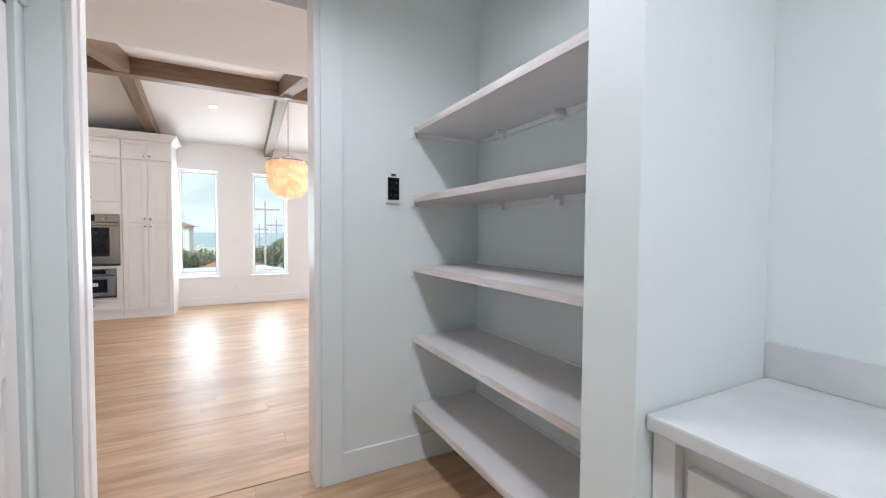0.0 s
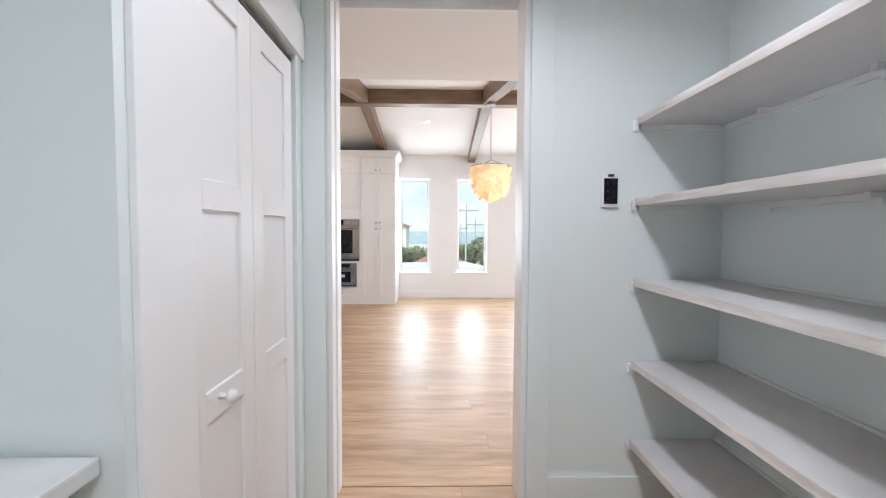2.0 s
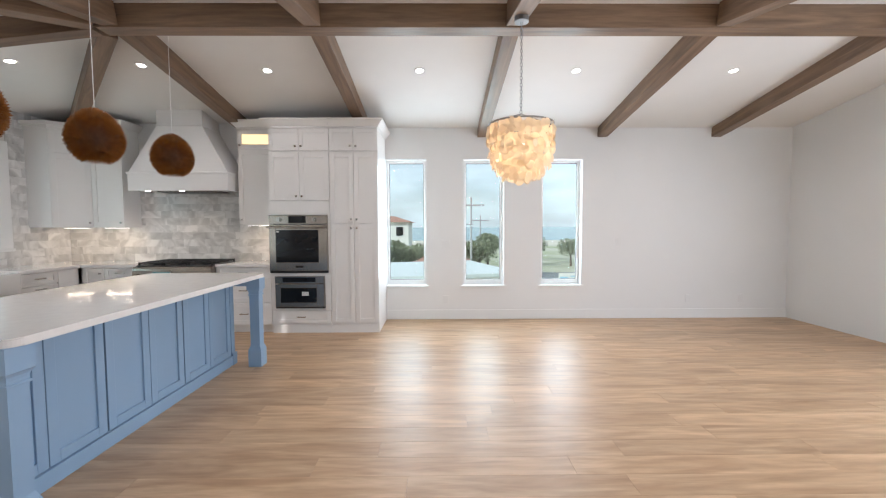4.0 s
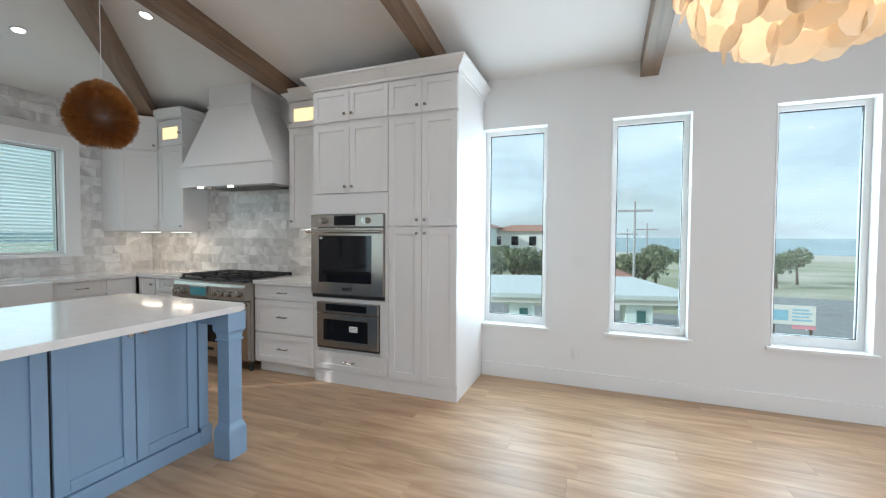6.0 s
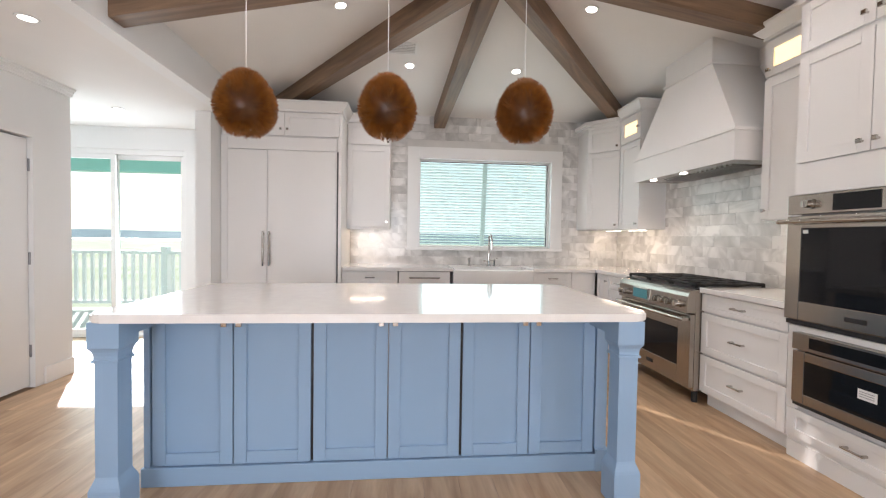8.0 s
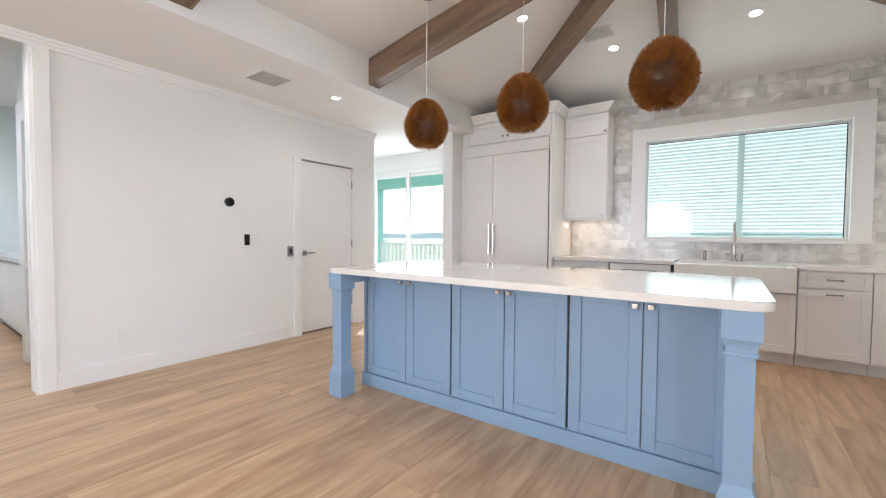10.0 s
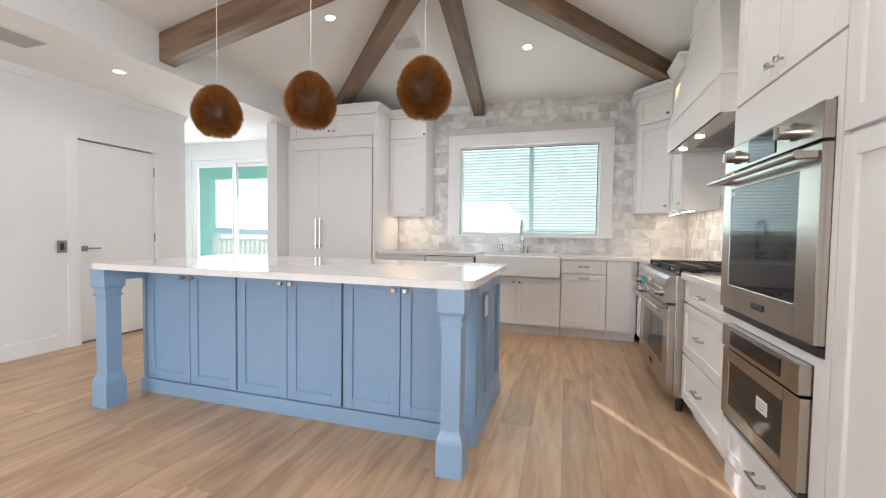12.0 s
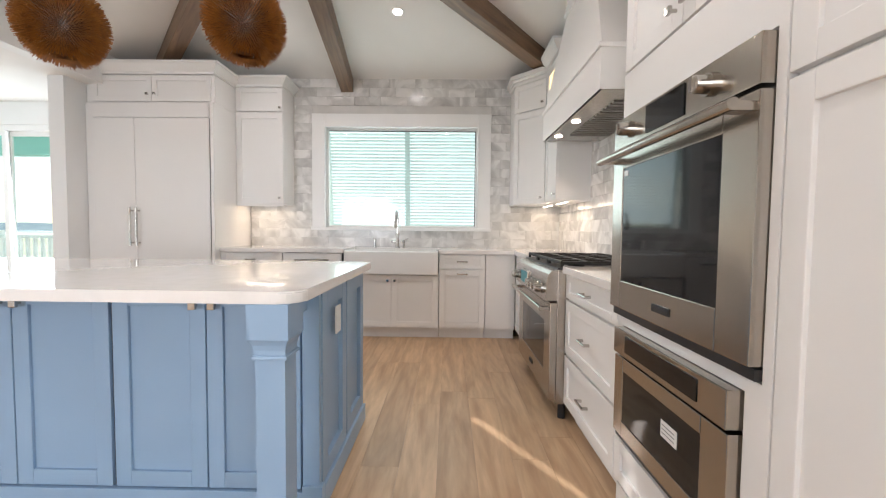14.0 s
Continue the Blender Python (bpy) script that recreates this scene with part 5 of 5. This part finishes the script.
# ---- pantry counters ----
def pantry_counter(name, m, w, d, label):
    c = thing(name, m, label, "counter")
    solid("top", [(0, w, -0.03, d, 0.862, 0.90)], M_DESK, c, "pale polished stone top", 0.006)
    solid("body", [(0, w, 0.035, d, 0.10, 0.86)], M_TRIM, c)
    solid("toe_kick", [(0, w, 0.09, d, 0, 0.10)], M_TRIM, c)
    return c


lc = pantry_counter("pantry_counter", facing_east(-0.83, -1.29), 2.30, 0.61, "pale stone counter on white base cabinets")
for k in range(4):
    solid("door", [(0.02 + 0.57 * k, 0.58 + 0.57 * k, 0.012, 0.034, 0.12, 0.82)], M_TRIM, lc, bevel=0.003)
rc = pantry_counter("pantry_counter", pose(0.745, 0.63, 0, 0, 0, -90), 1.94, 0.50, "pale stone counter with a low upstand")
solid("upstand", [(0, 1.94, 0.488, 0.506, 0.90, 1.0)], M_DESK, rc, bevel=0.003)
solid("leg_panel", [(0.0, 0.05, 0.0, 0.034, 0, 0.86)], M_TRIM, rc)
for k in range(3):
    solid("drawer", [(0.07 + 0.62 * k, 0.67 + 0.62 * k, 0.012, 0.034, 0.12, 0.80)], M_TRIM, rc, bevel=0.003)

# ---- outdoors ----
# Ground and foliage colours are lightened to stand in for haze and glare.
M_GRASS = material("dune_grass", (0.26, 0.30, 0.15), 0.9, spread=0.3, scale=0.15, bump=0.5, bump_scale=3, colour2=(0.52, 0.48, 0.40))
M_SEA = material("grey_blue_sea", (0.20, 0.34, 0.38), 0.25, spread=0.15, scale=0.02)
M_SAND = material("pale_sand", (0.60, 0.55, 0.46), 0.9, spread=0.1, scale=0.1)
M_LEAF = material("palm_foliage", (0.25, 0.28, 0.16), 0.7, spread=0.3, scale=2)
M_BARK = material("trunk_bark", (0.16, 0.12, 0.09), 0.9, spread=0.2, scale=5)
M_HOUSE = material("white_stucco", (0.72, 0.70, 0.67), 0.8, spread=0.04, scale=1)
M_ROOFW = material("pale_metal_roof", (0.66, 0.70, 0.70), 0.45, spread=0.05, scale=1, stretch=(12, 1, 1))
M_ROOFR = material("clay_roof", (0.42, 0.22, 0.16), 0.8, spread=0.1, scale=3)
# Blue-grey of distance haze is put into the colour of these woods.
M_HAZE = material("hazy_far_woods", (0.30, 0.38, 0.42), 0.9, spread=0.1, scale=0.05)
M_DOORTEAL = material("dark_teal_paint", (0.05, 0.16, 0.16), 0.5)
M_SIGNBLUE = material("sign_blue", (0.30, 0.52, 0.66), 0.5)
M_SIGNRED = material("sign_pink", (0.70, 0.30, 0.36), 0.5)
M_POLE = material("weathered_pole", (0.42, 0.41, 0.40), 0.9, spread=0.15, scale=4)
M_DECK = material("grey_deck_board", (0.55, 0.54, 0.52), 0.7, spread=0.08, scale=4)
M_ASPH = material("pale_asphalt", (0.30, 0.31, 0.31), 0.9, spread=0.1, scale=2)

structure("ground", [(-300, 300, -200, 150, GROUND - 0.5, GROUND)], M_GRASS, "sandy coastal ground with scrub", "ground")
structure("beach", [(-10, 300, 112, 150, GROUND, GROUND + 0.05)], M_SAND, "pale sand beach", "beach")
structure("water", [(-2500, 2500, 150, 4000, GROUND - 0.5, GROUND - 0.2), (-2500, -300, -1500, 150, GROUND - 0.5, GROUND - 0.2)], M_SEA, "grey-blue sea", "water")
structure("road", [(5.5, 60, 24, 46, GROUND, GROUND + 0.03), (-60, 5.5, 30, 34, GROUND, GROUND + 0.03)], M_ASPH, "pale grey asphalt car park and coast road", "road")


def house(name, x, y, w, d, h, roof_h, label, wall, roof):
    o = thing(name, pose(x, y, GROUND), label, "house")
    solid("wall", [(-w / 2, w / 2, -d / 2, d / 2, 0, h)], wall, o)
    bm = bmesh.new()
    e = 0.6
    vs = [bm.verts.new(v) for v in ((-w / 2 - e, -d / 2 - e, h), (w / 2 + e, -d / 2 - e, h), (w / 2 + e, d / 2 + e, h), (-w / 2 - e, d / 2 + e, h), (-w / 4, 0, h + roof_h), (w / 4, 0, h + roof_h))]
    for f in ((0, 1, 5, 4), (2, 3, 4, 5), (1, 2, 5), (3, 0, 4), (3, 2, 1, 0)):
        bm.faces.new([vs[i] for i in f])
    part("roof", bm, roof, o)
    for s in range(int(h // 2.8)):
        for k in range(int(w // 2.5)):
            xx = -w / 2 + 1.2 + 2.5 * k
            win = solid("window", [(xx - 0.5, xx + 0.5, -d / 2 - 0.05, -d / 2 + 0.05, 0.9 + 2.8 * s, 2.2 + 2.8 * s)], M_SCREEN, o)
            solid("sill", [(xx - 0.6, xx + 0.6, -d / 2 - 0.12, -d / 2, 0.82 + 2.8 * s, 0.9 + 2.8 * s)], M_TRIM, win)
    return o


carport = thing("carport", pose(-0.5, 20.9, GROUND, 0, 0, 15), "low white flat-roofed carport with aqua piers", "carport")
solid("roof", [(-11, 4.6, 0, 7.6, 2.56, 2.75)], M_ROOFW, carport, bevel=0.02)
solid("fascia", [(-10.9, 4.5, 0.1, 0.22, 2.36, 2.56)], M_HOUSE, carport)
for px in (-6.6, -2.15, 2.35):
    solid("pier", [(px - 0.45, px + 0.55, 0.35, 1.1, 0, 2.36)], M_SHUT, carport, "aqua painted pier")
    solid("door", [(px - 0.05, px + 0.28, 0.31, 0.345, 0.0, 2.1)], M_DOORTEAL, carport, "dark teal door")
for px in (-10.5, 4.2):
    solid("post", [(px - 0.12, px + 0.12, 7.0, 7.24, 0, 2.56)], M_HOUSE, carport)
house("house", -9.6, 66, 10, 8, 5.7, 1.0, "white stucco coastal house with clay roof", M_HOUSE, M_ROOFR)
house("house", -17.5, 62, 8, 8, 6.2, 0.9, "pale aqua coastal house with clay roof", M_SHUT, M_ROOFR)
house("house", -34, 85, 16, 10, 5.0, 1.6, "white stucco coastal house with clay roof", M_HOUSE, M_ROOFR)
house("house", 0.2, 36, 3.6, 4, 2.2, 0.6, "small white cottage with clay roof", M_HOUSE, M_ROOFR)

sign = thing("sign_board", pose(4.75, 17.0, GROUND), "white roadside notice board on two posts", "sign")
board = solid("board", [(-0.45, 0.45, -0.02, 0.02, 2.80, 3.28)], M_HOUSE, sign, bevel=0.004)
solid("emblem", [(-0.40, -0.10, -0.026, -0.021, 2.90, 3.16)], M_SIGNBLUE, board, "pale blue picture")
for k in range(4):
    solid("print_line", [(-0.02, 0.38 - 0.06 * (k % 2), -0.026, -0.021, 2.90 + 0.085 * k, 2.94 + 0.085 * k)], M_SIGNBLUE, board)
solid("strip", [(-0.02, 0.45, -0.03, -0.02, 2.70, 2.79)], M_SIGNRED, sign, "pink lower strip")
for px in (-0.4, 0.36):
    solid("post", [(px, px + 0.05, 0.021, 0.06, 0, 3.2)], M_BARK, sign)


def tree_parts(o, seed, h, r):
    rnd = random.Random(seed)
    bm = bmesh.new()
    rod(bm, (0, 0, 0), (0.1, 0, h * 0.6), 0.14, 8, 0.08)
    for k in range(5):
        a = k * 1.3
        rod(bm, (0.08, 0, h * 0.5), (r * 0.6 * math.cos(a), r * 0.6 * math.sin(a), h * 0.8), 0.06, 6, 0.02)
    part("trunk", bm, M_BARK, o)
    verts, faces = [], []
    for i in range(1100):
        u = Vector((rnd.gauss(0, 1), rnd.gauss(0, 1), rnd.gauss(0, 1))).normalized()
        lump = 0.72 + 0.28 * math.sin(3.1 * u.x + seed) * math.cos(2.7 * u.y + 1.7 * seed)
        c = Vector((u.x * r, u.y * r, u.z * r * 0.6)) * lump * rnd.uniform(0.5, 1.05) + Vector((0, 0, h * 0.82))
        e = Euler((rnd.uniform(0, 6), rnd.uniform(0, 6), rnd.uniform(0, 6))).to_matrix()
        s = rnd.uniform(0.10, 0.24)
        b = len(verts)
        for v in ((-s, 0, 0), (0, -s * 0.4, 0.02), (s, 0, 0), (0, s * 0.4, 0.02)):
            verts.append(tuple(c + e @ Vector(v)))
        faces.append((b, b + 1, b + 2, b + 3))
    me = bpy.data.meshes.new("crown")
    me.from_pydata(verts, [], faces)
    me.materials.append(M_LEAF)
    ob = new("crown", me)
    ob.parent = o


trees = []
for seed, h, r in ((1, 3.6, 1.9), (2, 4.2, 1.6), (3, 3.0, 2.2)):
    t = thing("tree", pose(0, 0, GROUND), "wind-shaped dark green coastal tree", "tree", "coastal trees")
    tree_parts(t, seed, h, r)
    trees.append(t)
spots = [(-7.4, 35), (-5.2, 34), (-3.6, 36), (-6.3, 38), (-9.5, 36), (-11.5, 38), (-4.4, 40), (-8.4, 42), (1.9, 39), (3.4, 38), (4.6, 41), (2.6, 44), (-13.5, 36), (-16, 40), (-2.0, 36.5),
         (8.6, 52), (11.5, 55), (16.5, 53), (20, 58), (25, 54), (14, 62), (-19, 44), (-24, 46), (-30, 50), (30, 60), (6.4, 56)]
for k, (x, y) in enumerate(spots):
    m = pose(x, y, GROUND, 0, 0, 47 * k)
    if k < 3:
        trees[k].matrix_basis = m
    else:
        copy_thing(trees[k % 3], m)


def pole(x, y, h):
    o = thing("utility_pole", pose(x, y, GROUND), "thin wooden utility pole with crossarm", "pole", "utility poles")
    bm = bmesh.new()
    rod(bm, (0, 0, 0), (0, 0, h), 0.085, 8, 0.05)
    part("mast", bm, M_POLE, o)
    solid("crossarm", [(-0.9, 0.9, -0.05, 0.05, h - 0.6, h - 0.48)], M_POLE, o)


pole(2.12, 30, 7.0)
pole(4.27, 45, 6.2)
pole(2.85, 48, 5.8)

# deck beyond the glass door
deck = tagged(solid("deck", [(-7.6, GLASS_X - 0.15, -3.0, 3.14, -0.14, -0.04)], M_DECK, bevel=0.004), "grey boarded deck outside the glass door", "deck", "", "structure")
rail = thing("deck_railing", pose(-7.45, -2.8, -0.04), "white slatted deck railing", "railing")
solid("top_rail", [(-0.05, 0.05, 0, 5.9, 0.95, 1.0)], M_TRIM, rail)
solid("bottom_rail", [(-0.03, 0.03, 0, 5.9, 0.10, 0.15)], M_TRIM, rail)
for k in range(45):
    b = solid("baluster", [(-0.02, 0.02, 0.02 + 0.13 * k, 0.06 + 0.13 * k, 0.15, 0.95)], M_TRIM, rail)
for y in (0.0, 1.95, 3.9, 5.8):
    solid("post", [(-0.06, 0.06, y - 0.0, y + 0.1, 0, 1.08)], M_TRIM, rail)
porch = thing("porch_frame", pose(-7.45, -2.8, 0), "aqua painted porch beam and posts", "porch")
solid("beam", [(-0.1, 0.1, 0, 6.0, 2.30, 2.75)], M_PORCH, porch)
solid("post", [(-0.09, 0.09, 1.40, 1.85, -0.04, 2.30)], M_PORCH, porch)
solid("soffit", [(-0.2, 2.55, 0, 6.0, 2.75, 2.85)], M_PORCH, porch)
hill = thing("far_shore", pose(-420, 0, GROUND), "low wooded shore across the water, haze in its colour", "hills", "", "structure")
bm = bmesh.new()
prof = [(-500 + 20 * k, 7.5 + 2.5 * noise.noise(Vector((k * 0.23, 0.4, 0)))) for k in range(51)]
lo = [bm.verts.new((0, y, 0)) for y, z in prof]
hi = [bm.verts.new((-20, y, z)) for y, z in prof]
bk = [bm.verts.new((-60, y, 0)) for y, z in prof]
for k in range(50):
    bm.faces.new((lo[k], lo[k + 1], hi[k + 1], hi[k]))
    bm.faces.new((hi[k], hi[k + 1], bk[k + 1], bk[k]))
part("ridge", bm, M_HAZE, hill)

# ---- floor boards ----
floor = structure("floor", [(GLASS_X - 0.15, EAST, 0.7, 3.40, -0.04, -0.008), (WEST, EAST, 3.40, NORTH, -0.04, -0.008), (-1.57, 1.36, -1.42, 0.7, -0.04, -0.008)], M_SUB, "warm oak plank floor", "floor")
random.seed(3)
PW = 0.182
lengths = (1.22, 1.5, 1.75)
plank_mesh = {}


def plank(x0, x1, y0, y1):
    key = (round(x1 - x0, 2), round(y1 - y0, 3))
    if key not in plank_mesh:
        bm = bmesh.new()
        w, d = x1 - x0 - 0.0012, y1 - y0 - 0.0012
        box(bm, 0, w, 0, d, -0.008, 0.0)
        me = bpy.data.meshes.new("plank")
        bmesh.ops.recalc_face_normals(bm, faces=bm.faces)
        bm.to_mesh(me)
        bm.free()
        me.materials.append(M_PLANK)
        plank_mesh[key] = me
    ob = new("plank", plank_mesh[key])
    ob.parent = floor
    ob.location = (x0 + 0.0007, y0 + 0.0007, 0)


def plank_rows(y_from, y_to, x_from, x_to):
    y = y_from
    while y < y_to - 0.01:
        y2 = min(y + PW, y_to)
        x = x_from
        first = True
        while x < x_to - 0.01:
            step = random.choice(lengths)
            if first:
                step = round(random.uniform(0.4, 1.7), 1)
                first = False
            x2 = min(x + step, x_to)
            if x_to - x2 < 0.25:
                x2 = x_to
            plank(x, x2, y, y2)
            x = x2
        y = y2


plank_rows(-1.3, 1.2, -0.9, 0.9)
plank_rows(1.2, 2.3, -0.9, 1.3)
plank_rows(2.3, 3.21, GLASS_X, EAST)
plank_rows(3.21, NORTH, -4.9, EAST)
plank_rows(0.8, 2.3, GLASS_X, NOOK_X)

# ---- marble tiles ----
TL, TH_ = 0.305, 0.102
tile_mesh = {}


def tile(parent, axis, u0, u1, z0, z1):
    w, h = u1 - u0 - 0.0022, z1 - z0 - 0.0022
    if w < 0.012 or h < 0.012:
        return
    key = (axis, round(w, 3), round(h, 3))
    if key not in tile_mesh:
        bm = bmesh.new()
        if axis == "W":
            box(bm, 0, 0.009, 0, w, 0, h)
        else:
            box(bm, 0, w, -0.009, 0, 0, h)
        me = bpy.data.meshes.new("tile")
        bmesh.ops.recalc_face_normals(bm, faces=bm.faces)
        bm.to_mesh(me)
        bm.free()
        me.materials.append(M_MARBLE)
        tile_mesh[key] = me
    ob = new("tile", tile_mesh[key])
    ob.parent = parent
    off = random.uniform(0, 0.0012)
    ob.location = (WEST + off, u0, z0) if axis == "W" else (u0, NK - off, z0)


def tiled(parent, axis, u_from, u_to, z_from, z_to, hole=None):
    z, row = z_from, 0
    while z < z_to - 0.01:
        z2 = min(z + TH_, z_to)
        u = u_from - (0, 0.13, 0.21, 0.07)[row % 4]
        while u < u_to - 0.01:
            u2 = u + TL
            a, b = max(u, u_from), min(u2, u_to)
            if hole and z2 > hole[2] + 0.02 and z < hole[3] - 0.02:
                if a < hole[0]:
                    tile(parent, axis, a, min(b, hole[0]), z, z2)
                if b > hole[1]:
                    tile(parent, axis, max(a, hole[1]), b, z, z2)
            else:
                tile(parent, axis, a, b, z, z2)
            u = u2
        z, row = z2, row + 1


tiled(wall_west, "W", 4.565, NK, 0.917, 2.86, (sy0 - 0.11, sy1 + 0.15, sz0 - 0.02, sz1 + 0.18))
back = structure("backsplash_backing", [(WEST + 0.010, -2.27, NK - 0.003, NK, 0.917, 2.0)], M_GROUT, "pale grout behind the range tiles", "backsplash")
tiled(back, "N", WEST + 0.012, -2.275, 0.917, 1.95)
for ob in back.children:
    ob.location.y -= 0.003
